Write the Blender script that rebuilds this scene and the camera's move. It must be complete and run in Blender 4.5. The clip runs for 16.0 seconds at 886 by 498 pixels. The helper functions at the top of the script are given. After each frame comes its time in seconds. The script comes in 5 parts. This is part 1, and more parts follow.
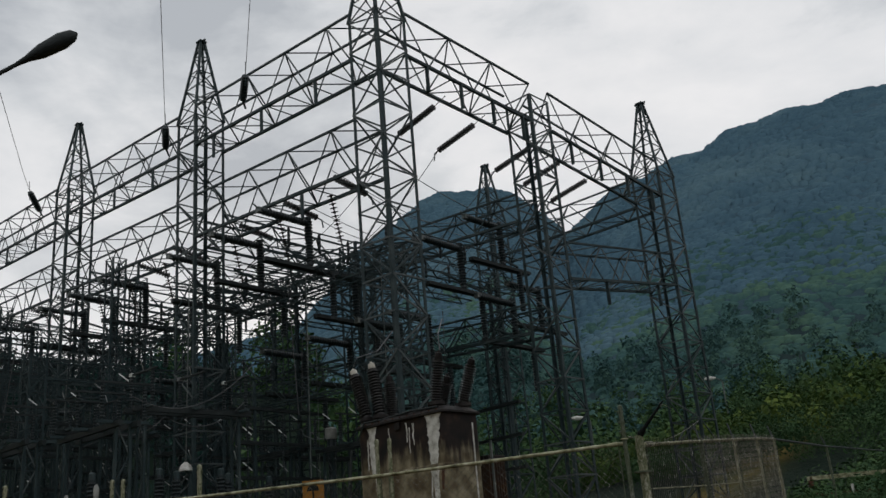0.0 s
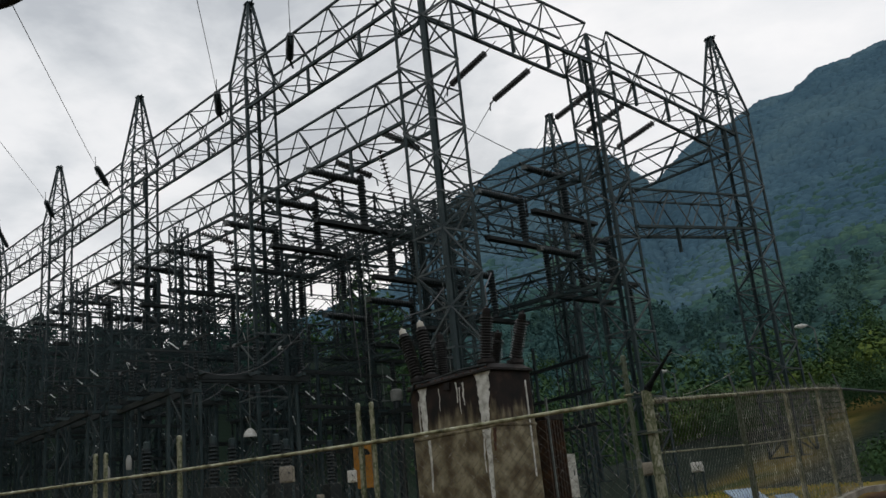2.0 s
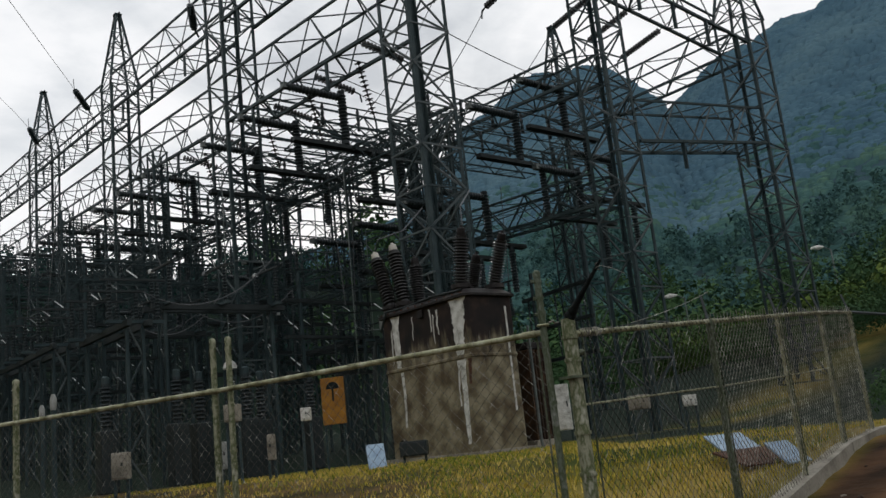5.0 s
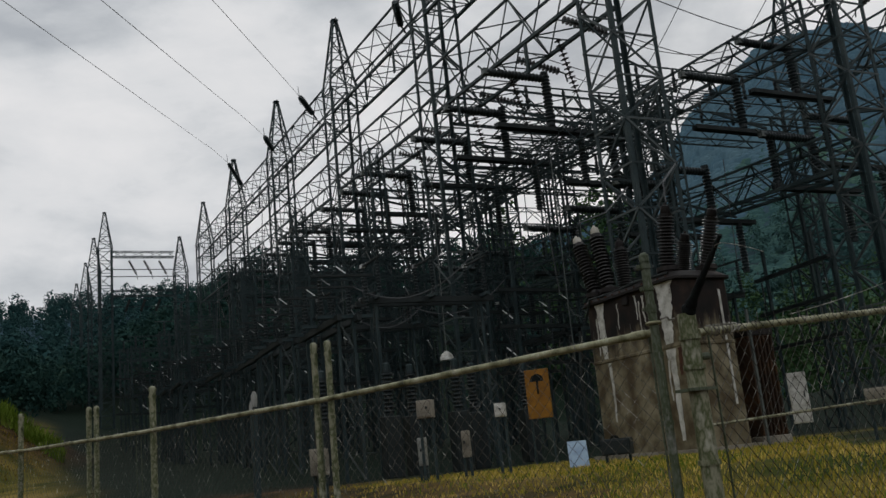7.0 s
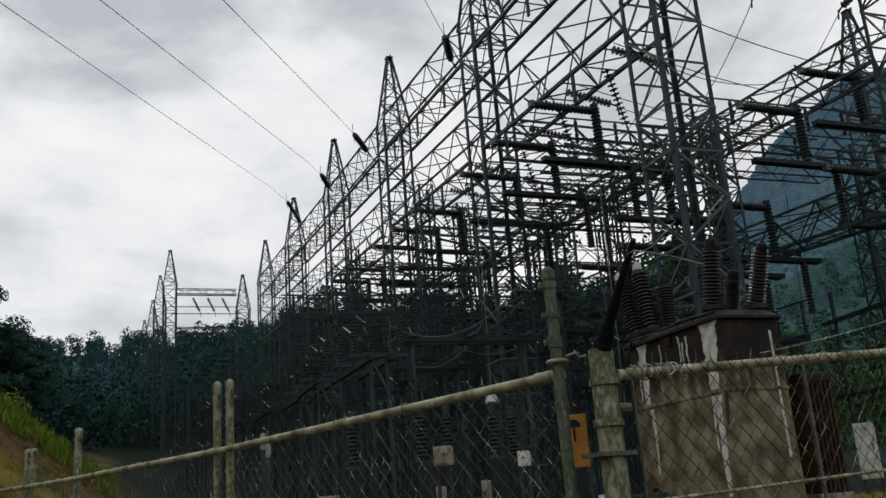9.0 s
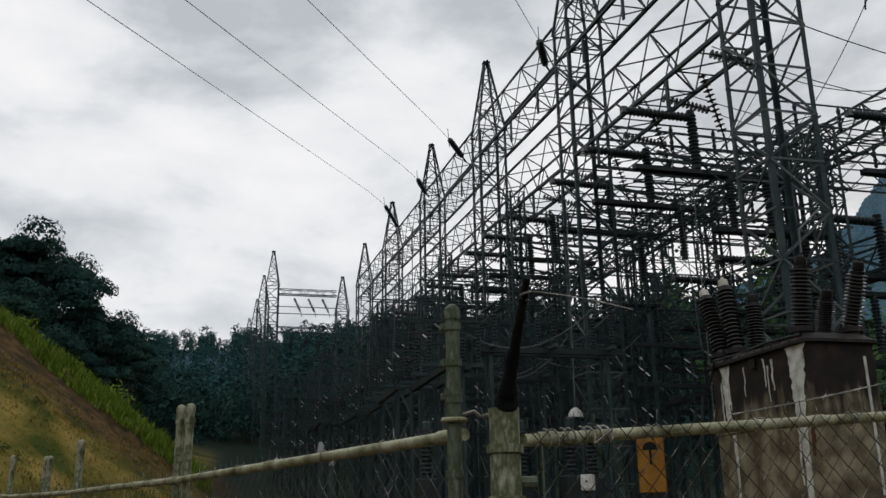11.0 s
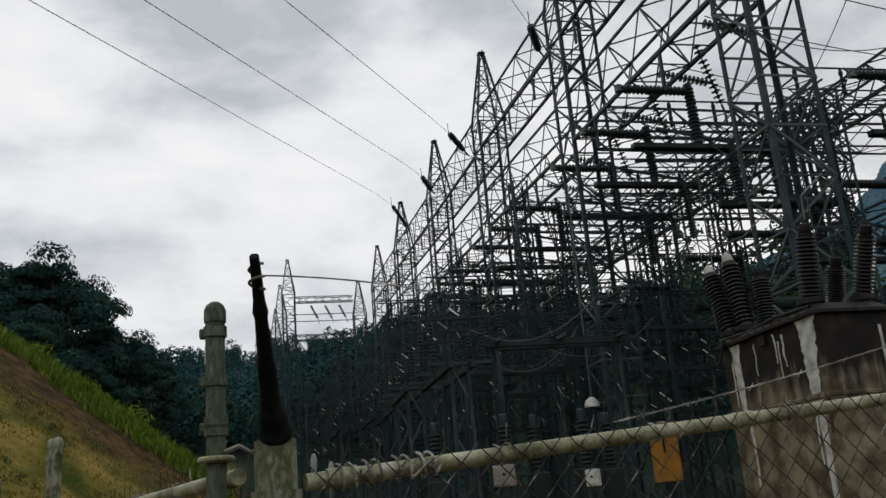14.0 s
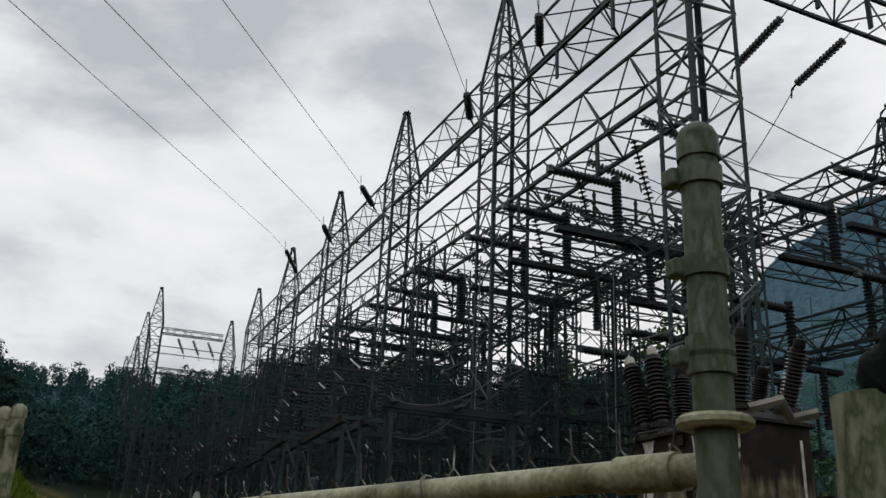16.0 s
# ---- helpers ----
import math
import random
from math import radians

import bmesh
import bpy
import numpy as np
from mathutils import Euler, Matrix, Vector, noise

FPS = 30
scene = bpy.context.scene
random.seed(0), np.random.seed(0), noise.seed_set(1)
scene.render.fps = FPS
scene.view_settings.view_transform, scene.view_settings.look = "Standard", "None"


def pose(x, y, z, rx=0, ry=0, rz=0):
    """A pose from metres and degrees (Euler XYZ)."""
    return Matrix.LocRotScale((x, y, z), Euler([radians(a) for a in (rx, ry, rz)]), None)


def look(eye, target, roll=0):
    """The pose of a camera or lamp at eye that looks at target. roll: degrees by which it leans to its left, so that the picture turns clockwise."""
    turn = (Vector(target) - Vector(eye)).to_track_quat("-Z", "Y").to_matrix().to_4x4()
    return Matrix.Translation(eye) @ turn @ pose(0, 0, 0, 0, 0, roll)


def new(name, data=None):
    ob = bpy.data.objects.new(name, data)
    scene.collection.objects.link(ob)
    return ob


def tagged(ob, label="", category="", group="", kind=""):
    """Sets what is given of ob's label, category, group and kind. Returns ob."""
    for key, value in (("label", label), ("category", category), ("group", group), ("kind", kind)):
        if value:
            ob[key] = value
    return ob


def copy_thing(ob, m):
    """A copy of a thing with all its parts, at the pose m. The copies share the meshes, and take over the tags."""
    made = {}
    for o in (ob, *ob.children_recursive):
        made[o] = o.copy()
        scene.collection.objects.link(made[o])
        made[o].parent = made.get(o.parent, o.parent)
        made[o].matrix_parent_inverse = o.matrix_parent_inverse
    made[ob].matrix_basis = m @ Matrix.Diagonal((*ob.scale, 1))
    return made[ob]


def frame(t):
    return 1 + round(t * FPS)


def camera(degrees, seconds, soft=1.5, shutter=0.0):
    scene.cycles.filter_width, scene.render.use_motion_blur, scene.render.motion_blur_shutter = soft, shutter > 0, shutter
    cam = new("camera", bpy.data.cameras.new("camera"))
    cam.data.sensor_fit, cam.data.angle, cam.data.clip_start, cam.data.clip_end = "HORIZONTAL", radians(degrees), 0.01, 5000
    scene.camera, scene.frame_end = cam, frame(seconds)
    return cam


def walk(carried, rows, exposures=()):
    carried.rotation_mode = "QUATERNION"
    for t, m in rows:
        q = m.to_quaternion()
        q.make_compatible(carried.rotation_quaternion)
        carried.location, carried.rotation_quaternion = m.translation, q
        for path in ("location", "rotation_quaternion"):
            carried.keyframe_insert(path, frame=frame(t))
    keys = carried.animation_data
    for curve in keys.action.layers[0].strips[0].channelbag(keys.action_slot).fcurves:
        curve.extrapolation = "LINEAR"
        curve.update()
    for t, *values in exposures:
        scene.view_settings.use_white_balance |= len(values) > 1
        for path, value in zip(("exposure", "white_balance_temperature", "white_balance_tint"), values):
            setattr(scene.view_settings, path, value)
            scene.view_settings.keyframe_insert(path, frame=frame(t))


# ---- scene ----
cam = camera(52.2, 16.0)
PATH = [
    (0, (1.673, 0.652, 0.242), (3.078, 1.925, 0.882), -4.9),
    (0.5, (2.108, 0.667, 0.247), (3.438, 2.011, 0.9), -6.6),
    (1, (2.585, 0.787, 0.309), (3.942, 2.136, 0.891), -8.6),
    (1.5, (3.091, 0.754, 0.341), (4.37, 2.167, 0.948), -7.3),
    (2, (3.461, 0.851, 0.337), (4.742, 2.276, 0.91), -5.8),
    (2.5, (3.843, 1.084, 0.41), (5.157, 2.473, 0.997), -4.4),
    (3, (4.144, 1.161, 0.401), (5.408, 2.59, 1.003), -4.5),
    (3.5, (4.514, 1.263, 0.494), (5.775, 2.708, 1.065), -4.0),
    (3.7, (4.651, 1.335, 0.482), (5.913, 2.79, 1.022), -4.4),
    (5.8, (6.428, 2.082, 0.639), (7.677, 3.594, 1.029), -6.6),
    (6, (6.519, 2.1, 0.651), (7.72, 3.647, 1.054), -6.0),
    (6.5, (6.826, 2.112, 0.635), (7.823, 3.788, 1.081), -7.2),
    (7, (7.185, 2.246, 0.695), (8.013, 4.011, 1.142), -5.7),
    (7.5, (7.496, 2.442, 0.685), (8.282, 4.223, 1.143), -3.6),
    (8, (7.762, 2.649, 0.738), (8.589, 4.407, 1.213), -3.0),
    (8.2, (7.899, 2.727, 0.733), (8.677, 4.502, 1.225), -3.6),
    (10.3, (9.102, 3.101, 0.892), (9.71, 4.915, 1.474), -4.3),
    (10.5, (9.162, 3.148, 0.918), (9.69, 4.986, 1.504), -2.7),
    (11, (9.289, 3.18, 0.958), (9.752, 5.041, 1.526), -1.0),
    (11.5, (9.41, 3.341, 0.98), (9.964, 5.177, 1.545), -0.6),
    (12, (9.542, 3.446, 0.989), (10.095, 5.282, 1.557), -2.4),
    (12.5, (9.668, 3.547, 1.022), (10.063, 5.422, 1.595), -5.6),
    (13, (9.683, 3.704, 1.039), (10.147, 5.552, 1.648), -4.5),
    (13.5, (9.854, 3.764, 1.039), (10.353, 5.615, 1.611), -6.1),
    (14, (10.056, 3.754, 1.078), (10.479, 5.626, 1.643), -4.8),
    (14.5, (10.004, 3.872, 1.048), (10.201, 5.801, 1.537), -5.1),
    (15, (9.773, 4.233, 1.033), (10.051, 6.111, 1.662), -3.6),
    (15.5, (9.564, 4.68, 1.031), (10.033, 6.479, 1.768), -2.1),
    (16, (9.361, 5.063, 1.062), (10.027, 6.814, 1.762), 2.5),
]
EXPOSURES = [(0, -0.1), (1, 0.0), (2, 0.08), (3.7, 0.1), (5.8, 0.26), (6.1, 0.26), (6.6, -0.02), (7, -0.2), (7.5, -0.06), (8, 0.06), (10.5, 0.06), (13, 0.06), (14.5, 0.03), (15, 0.14), (15.5, 0.08), (16, 0.02)]
walk(cam, [(t, look(eye, target, roll)) for t, eye, target, roll in PATH], EXPOSURES)

# ---- world, light ----
world = bpy.data.worlds.new("overcast_sky")
scene.world = world
world.use_nodes = True
wt = world.node_tree
wt.nodes.clear()


def wnode(kind, **kw):
    n = wt.nodes.new(kind)
    for k, v in kw.items():
        n.inputs[k].default_value = v
    return n


SUN_EL, SUN_AZ = 14.0, 50.0
sky = wt.nodes.new("ShaderNodeTexSky")
sky.sky_type = "NISHITA"
sky.sun_disc = False
sky.sun_elevation = radians(SUN_EL)
sky.sun_rotation = radians(90 - SUN_AZ)
sky_bg = wnode("ShaderNodeBackground", Strength=0.05)
wt.links.new(sky.outputs[0], sky_bg.inputs[0])
coords = wt.nodes.new("ShaderNodeTexCoord")
stretch = wnode("ShaderNodeMapping", Scale=(1.0, 1.0, 2.2), Rotation=(0.0, 0.0, 0.6))
wt.links.new(coords.outputs["Generated"], stretch.inputs[0])
big = wnode("ShaderNodeTexNoise", Scale=2.9, Detail=6.0, Roughness=0.5, Distortion=0.3)
fine = wnode("ShaderNodeTexNoise", Scale=7.5, Detail=6.0, Roughness=0.6, Distortion=0.2)
wt.links.new(stretch.outputs[0], big.inputs[0])
wt.links.new(stretch.outputs[0], fine.inputs[0])
both = wt.nodes.new("ShaderNodeMix")
both.data_type = "FLOAT"
both.inputs[0].default_value = 0.28
wt.links.new(big.outputs[0], both.inputs[2])
wt.links.new(fine.outputs[0], both.inputs[3])
cloud = wt.nodes.new("ShaderNodeValToRGB")
cr = cloud.color_ramp
cr.elements[0].position, cr.elements[0].color = 0.37, (0.50, 0.53, 0.57, 1)
cr.elements[1].position, cr.elements[1].color = 0.62, (0.93, 0.925, 0.935, 1)
for place, tone in ((0.45, (0.68, 0.705, 0.735, 1)), (0.52, (0.83, 0.84, 0.86, 1))):
    cr.elements.new(place).color = tone
wt.links.new(both.outputs[0], cloud.inputs[0])
cloud_bg = wnode("ShaderNodeBackground", Strength=1.0)
wt.links.new(cloud.outputs[0], cloud_bg.inputs[0])
blend = wnode("ShaderNodeMixShader", Fac=0.94)
wt.links.new(sky_bg.outputs[0], blend.inputs[1])
wt.links.new(cloud_bg.outputs[0], blend.inputs[2])
wout = wt.nodes.new("ShaderNodeOutputWorld")
wt.links.new(blend.outputs[0], wout.inputs[0])

sun_data = bpy.data.lights.new("sun", "SUN")
sun_data.energy, sun_data.angle, sun_data.color = 0.5, radians(20), (1.0, 0.95, 0.88)
sun = new("sun", sun_data)
sun.matrix_world = look((0, 0, 60), (-math.cos(radians(SUN_AZ)) * 100, -math.sin(radians(SUN_AZ)) * 100, 60 - 100 * math.tan(radians(SUN_EL))))


# ---- materials ----
def material(name, stops, scale=4.0, rough=0.7, metal=0.0, bump=0.2, fine=40.0, random_shift=0.0, island=0.0, bump_dist=0.02, spec=0.35, stretch=None):
    """Two scales of noise drive the colour ramp and the relief; pieces may differ at random."""
    m = bpy.data.materials.new(name)
    m.use_nodes = True
    nt = m.node_tree
    bsdf = nt.nodes["Principled BSDF"]
    tc = nt.nodes.new("ShaderNodeTexCoord")
    n1 = nt.nodes.new("ShaderNodeTexNoise")
    n1.inputs["Scale"].default_value, n1.inputs["Detail"].default_value = scale, 6
    n2 = nt.nodes.new("ShaderNodeTexNoise")
    n2.inputs["Scale"].default_value, n2.inputs["Detail"].default_value = fine, 4
    where = tc.outputs["Object"]
    if stretch:
        mp = nt.nodes.new("ShaderNodeMapping")
        mp.inputs["Scale"].default_value = stretch
        nt.links.new(where, mp.inputs[0])
        where = mp.outputs[0]
    nt.links.new(where, n1.inputs[0])
    nt.links.new(where, n2.inputs[0])
    mix = nt.nodes.new("ShaderNodeMath")
    mix.operation = "MULTIPLY_ADD"
    mix.inputs[1].default_value = 0.4
    nt.links.new(n2.outputs[0], mix.inputs[0])
    nt.links.new(n1.outputs[0], mix.inputs[2])
    last = mix.outputs[0]
    if random_shift or island:
        src = nt.nodes.new("ShaderNodeObjectInfo") if random_shift else nt.nodes.new("ShaderNodeNewGeometry")
        add = nt.nodes.new("ShaderNodeMath")
        add.operation = "MULTIPLY_ADD"
        add.inputs[1].default_value = random_shift or island
        nt.links.new(src.outputs["Random" if random_shift else "Random Per Island"], add.inputs[0])
        nt.links.new(last, add.inputs[2])
        last = add.outputs[0]
    ramp = nt.nodes.new("ShaderNodeValToRGB")
    els = ramp.color_ramp.elements
    lo, hi = 0.45, 0.95 + (random_shift or island)
    for i, c in enumerate(stops):
        pos = lo + (hi - lo) * i / max(1, len(stops) - 1)
        e = els[i] if i < 2 else els.new(pos)
        e.position = pos
        e.color = (*c, 1)
    nt.links.new(last, ramp.inputs[0])
    nt.links.new(ramp.outputs[0], bsdf.inputs["Base Color"])
    bsdf.inputs["Roughness"].default_value = rough
    bsdf.inputs["Metallic"].default_value = metal
    bsdf.inputs["Specular IOR Level"].default_value = spec
    if bump:
        b = nt.nodes.new("ShaderNodeBump")
        b.inputs["Strength"].default_value, b.inputs["Distance"].default_value = bump, bump_dist
        nt.links.new(mix.outputs[0], b.inputs["Height"])
        nt.links.new(b.outputs[0], bsdf.inputs["Normal"])
    return m


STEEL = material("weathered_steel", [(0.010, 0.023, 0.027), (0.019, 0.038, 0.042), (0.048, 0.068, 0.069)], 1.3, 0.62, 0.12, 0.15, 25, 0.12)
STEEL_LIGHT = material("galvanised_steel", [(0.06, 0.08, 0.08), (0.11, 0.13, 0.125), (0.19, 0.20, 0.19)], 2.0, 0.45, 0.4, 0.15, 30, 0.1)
# The random shift lifts some braces to the last stops, as painted glints.
BRACE_STEEL = material("glint_brace_steel", [(0.008, 0.020, 0.024), (0.013, 0.028, 0.032), (0.020, 0.037, 0.041), (0.030, 0.048, 0.051), (0.07, 0.088, 0.09)], 1.0, 0.55, 0.12, 0.0, 20, 0.55)
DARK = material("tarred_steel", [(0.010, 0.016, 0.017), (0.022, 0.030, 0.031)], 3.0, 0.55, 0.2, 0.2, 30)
PORCELAIN = material("brown_porcelain", [(0.008, 0.009, 0.009), (0.020, 0.018, 0.017)], 3.0, 0.3, 0.0, 0.05, 30, 0.1)
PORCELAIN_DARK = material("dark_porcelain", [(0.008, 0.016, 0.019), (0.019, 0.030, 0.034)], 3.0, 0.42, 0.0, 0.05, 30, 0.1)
PORCELAIN_PALE = material("pale_porcelain", [(0.40, 0.38, 0.32), (0.62, 0.60, 0.54)], 3.0, 0.4, 0.0, 0.05, 30)
WHITE = material("white_paint", [(0.20, 0.19, 0.16), (0.52, 0.52, 0.48), (0.72, 0.72, 0.69)], 5.0, 0.55, 0.0, 0.1, 40)
POST = material("mossy_galvanised_pipe", [(0.014, 0.022, 0.008), (0.028, 0.042, 0.014), (0.115, 0.135, 0.098), (0.050, 0.070, 0.030), (0.19, 0.20, 0.175), (0.36, 0.365, 0.33)], 8.0, 0.6, 0.15, 0.5, 70, 0, 0, 0.004, stretch=(1, 1, 0.4))
POST_PALE = material("pale_mossy_pipe", [(0.03, 0.042, 0.014), (0.09, 0.105, 0.045), (0.30, 0.30, 0.21), (0.07, 0.09, 0.03), (0.36, 0.36, 0.28), (0.52, 0.52, 0.44)], 7.0, 0.6, 0.1, 0.4, 45, 0, 0, 0.004, stretch=(1, 1, 0.45))
RAIL = material("stained_top_rail", [(0.045, 0.05, 0.022), (0.17, 0.17, 0.09), (0.36, 0.36, 0.23), (0.56, 0.56, 0.45)], 9.0, 0.5, 0.15, 0.3, 120, 0, 0, 0.004)
WIRE = material("zinc_wire", [(0.04, 0.04, 0.033), (0.13, 0.125, 0.105), (0.24, 0.23, 0.20), (0.62, 0.61, 0.56)], 9.0, 0.45, 0.35, 0.0, 60)
# Darker copy of the wire where it looks unlit; last stop paints glints.
WIRE_DARK = material("dim_glint_wire", [(0.02, 0.02, 0.016), (0.045, 0.043, 0.035), (0.08, 0.078, 0.066), (0.55, 0.54, 0.50)], 12.0, 0.45, 0.3, 0.0, 70)
# Pale tones stand in for sky glints on small switch parts.
GLINT_METAL = material("pale_glint_metal", [(0.07, 0.08, 0.085), (0.24, 0.255, 0.26), (0.60, 0.62, 0.62)], 2.0, 0.4, 0.3, 0.0, 12, 0.5)
CABLE = material("aluminium_cable", [(0.06, 0.065, 0.07), (0.11, 0.115, 0.12)], 2.0, 0.5, 0.3, 0.0, 20)
CONCRETE = material("stained_concrete", [(0.10, 0.09, 0.07), (0.24, 0.22, 0.18), (0.36, 0.34, 0.28)], 2.2, 0.85, 0.0, 0.4, 30)
TANK_HIGH = material("rusted_dark_paint", [(0.005, 0.005, 0.005), (0.010, 0.008, 0.008), (0.014, 0.011, 0.010), (0.06, 0.052, 0.045)], 3.2, 0.6, 0.1, 0.3, 16, stretch=(1, 1, 0.14))
YELLOW = material("faded_yellow_paint", [(0.16, 0.066, 0.005), (0.36, 0.165, 0.010)], 4.0, 0.5, 0.0, 0.1, 40)
BLACK = material("black_rubber", [(0.006, 0.008, 0.008), (0.018, 0.022, 0.021)], 14.0, 0.8, 0.0, 0.6, 60, spec=0.08)
BLUE = material("blue_sheet_metal", [(0.16, 0.24, 0.34), (0.33, 0.44, 0.54)], 4.0, 0.45, 0.1, 0.1, 30)
RUST = material("rust_plate", [(0.030, 0.014, 0.009), (0.10, 0.040, 0.018)], 5.0, 0.8, 0.0, 0.3, 40)
DARK_RUST = material("dark_rust_paint", [(0.014, 0.010, 0.008), (0.035, 0.018, 0.009), (0.09, 0.042, 0.014)], 2.0, 0.75, 0.0, 0.3, 20)
GREY_BOX = material("grey_enamel", [(0.18, 0.19, 0.18), (0.34, 0.35, 0.33)], 4.0, 0.5, 0.0, 0.1, 30)
LEAF_DARK = material("dark_foliage", [(0.016, 0.044, 0.044), (0.028, 0.068, 0.060), (0.050, 0.100, 0.072)], 0.3, 0.8, 0.0, 0, 1.6, 0, 0.07, spec=0.02)
# Hill green shifted slightly to blue, a first step of painted haze.
LEAF_HILL_HAZE = material("hazed_hill_foliage", [(0.018, 0.050, 0.054), (0.030, 0.074, 0.074), (0.046, 0.098, 0.088)], 0.12, 0.85, 0.0, 0, 0.9, 0, 0.06, spec=0.02)
LEAF_MID = material("green_foliage", [(0.020, 0.050, 0.026), (0.042, 0.086, 0.036), (0.072, 0.124, 0.046)], 0.2, 0.8, 0.0, 0, 1.6, 0, 0.2, spec=0.05)
LEAF_BRIGHT = material("bright_grass_leaves", [(0.06, 0.11, 0.012), (0.12, 0.19, 0.02), (0.18, 0.23, 0.04)], 0.8, 0.7, 0.0, 0, 5.0, 0, 0.3, spec=0.06)
LEAF_OLIVE = material("olive_bush_leaves", [(0.022, 0.050, 0.016), (0.048, 0.088, 0.022), (0.12, 0.165, 0.035)], 0.13, 0.7, 0.0, 0, 1.2, 0, 0.2, spec=0.06)
# Blue distance haze is put into this far foliage colour.
LEAF_HAZE = material("hazed_forest_foliage", [(0.048, 0.098, 0.138), (0.070, 0.132, 0.174), (0.094, 0.162, 0.196)], 0.012, 0.95, 0.0, 0.1, 0.06, 0, 0.14, 0.8, 0.02)
# Middle haze step in the colour, between near green and far blue.
LEAF_SLOPE_HAZE = material("hazed_slope_foliage", [(0.030, 0.074, 0.080), (0.052, 0.110, 0.104), (0.080, 0.148, 0.106)], 0.03, 0.9, 0.0, 0.3, 0.4, 0, 0.16, 0.8, 0.03)
BARK = material("grey_bark", [(0.03, 0.026, 0.02), (0.10, 0.09, 0.075)], 3.0, 0.9, 0.0, 0.4, 20)
DRY = material("dry_grass", [(0.20, 0.21, 0.026), (0.44, 0.34, 0.06), (0.66, 0.50, 0.15)], 0.9, 0.85, 0.0, 0, 20.0, 0, 0.3, spec=0.06)

BANK_GRASS = material("bank_dry_grass", [(0.09, 0.095, 0.016), (0.19, 0.142, 0.028), (0.36, 0.25, 0.07)], 0.5, 0.85, 0.0, 0, 6.0, 0, 0.15, spec=0.05)

# ---- mesh helpers ----
class Mesh:
    """Vertices and faces gathered for one mesh."""

    def __init__(self):
        self.v, self.f = [], []

    def beam(self, a, b, w, h=None, up=(0, 0, 1)):
        """A straight bar of rectangular section."""
        h = h or w
        a, b = Vector(a), Vector(b)
        d = (b - a).normalized()
        u = Vector(up)
        if abs(d.dot(u)) > 0.95:
            u = Vector((1, 0, 0))
        s = d.cross(u).normalized() * (w / 2)
        t = s.cross(d).normalized() * (h / 2)
        n = len(self.v)
        for p in (a, b):
            self.v += [p + s + t, p - s + t, p - s - t, p + s - t]
        self.f += [(n, n + 1, n + 2, n + 3), (n + 7, n + 6, n + 5, n + 4)]
        self.f += [(n + i, n + 4 + i, n + 4 + (i + 1) % 4, n + (i + 1) % 4) for i in range(4)]
        return self

    def angle(self, a, b, w, sx, sy, t=0.02):
        """An upright angle iron whose flanges point along sx and sy."""
        a, b = Vector(a), Vector(b)
        sec = [(0, 0), (w, 0), (w, t), (t, t), (t, w), (0, w)]
        n = len(self.v)
        for p in (a, b):
            self.v += [p + Vector((x * sx, y * sy, 0)) for x, y in sec]
        self.f += [tuple(n + i for i in range(5, -1, -1)), tuple(n + 6 + i for i in range(6))]
        self.f += [(n + i, n + (i + 1) % 6, n + 6 + (i + 1) % 6, n + 6 + i) for i in range(6)]
        return self

    def lathe(self, a, b, profile, seg=10):
        """A turned body: profile is (share of the way, radius)."""
        a, b = Vector(a), Vector(b)
        d = (b - a).normalized()
        u = Vector((0, 0, 1)) if abs(d.z) < 0.9 else Vector((1, 0, 0))
        s = d.cross(u).normalized()
        t = s.cross(d)
        n = len(self.v)
        for k, r in profile:
            c = a.lerp(b, k)
            for i in range(seg):
                q = 2 * math.pi * i / seg
                self.v.append(c + (s * math.cos(q) + t * math.sin(q)) * r)
        for j in range(len(profile) - 1):
            for i in range(seg):
                i2 = (i + 1) % seg
                self.f.append((n + j * seg + i, n + j * seg + i2, n + (j + 1) * seg + i2, n + (j + 1) * seg + i))
        self.f.append(tuple(n + i for i in range(seg - 1, -1, -1)))
        self.f.append(tuple(n + (len(profile) - 1) * seg + i for i in range(seg)))
        return self

    def tube(self, pts, r, seg=6):
        pts = [Vector(p) for p in pts]
        n = len(self.v)
        for k, p in enumerate(pts):
            d = (pts[min(k + 1, len(pts) - 1)] - pts[max(k - 1, 0)]).normalized()
            u = Vector((0, 0, 1)) if abs(d.z) < 0.9 else Vector((1, 0, 0))
            s = d.cross(u).normalized() * r
            t = s.cross(d).normalized() * r
            self.v += [p + s * math.cos(2 * math.pi * i / seg) + t * math.sin(2 * math.pi * i / seg) for i in range(seg)]
        for k in range(len(pts) - 1):
            for i in range(seg):
                i2 = (i + 1) % seg
                self.f.append((n + k * seg + i, n + k * seg + i2, n + (k + 1) * seg + i2, n + (k + 1) * seg + i))
        return self

    def box(self, lo, hi):
        x0, y0, z0 = lo
        x1, y1, z1 = hi
        return self.beam(((x0 + x1) / 2, (y0 + y1) / 2, z0), ((x0 + x1) / 2, (y0 + y1) / 2, z1), abs(y1 - y0), abs(x1 - x0))

    def data(self, name, mat, smooth=False):
        me = bpy.data.meshes.new(name)
        me.from_pydata([tuple(p) for p in self.v], [], self.f)
        me.materials.append(mat)
        me.update()
        if smooth:
            me.polygons.foreach_set("use_smooth", [True] * len(me.polygons))
            me.set_sharp_from_angle(angle=0.6)
        return me


def thing(name, label, category, at=(0, 0, 0), group="", kind=""):
    ob = new(name)
    ob.location = at
    return tagged(ob, label, category, group, kind)


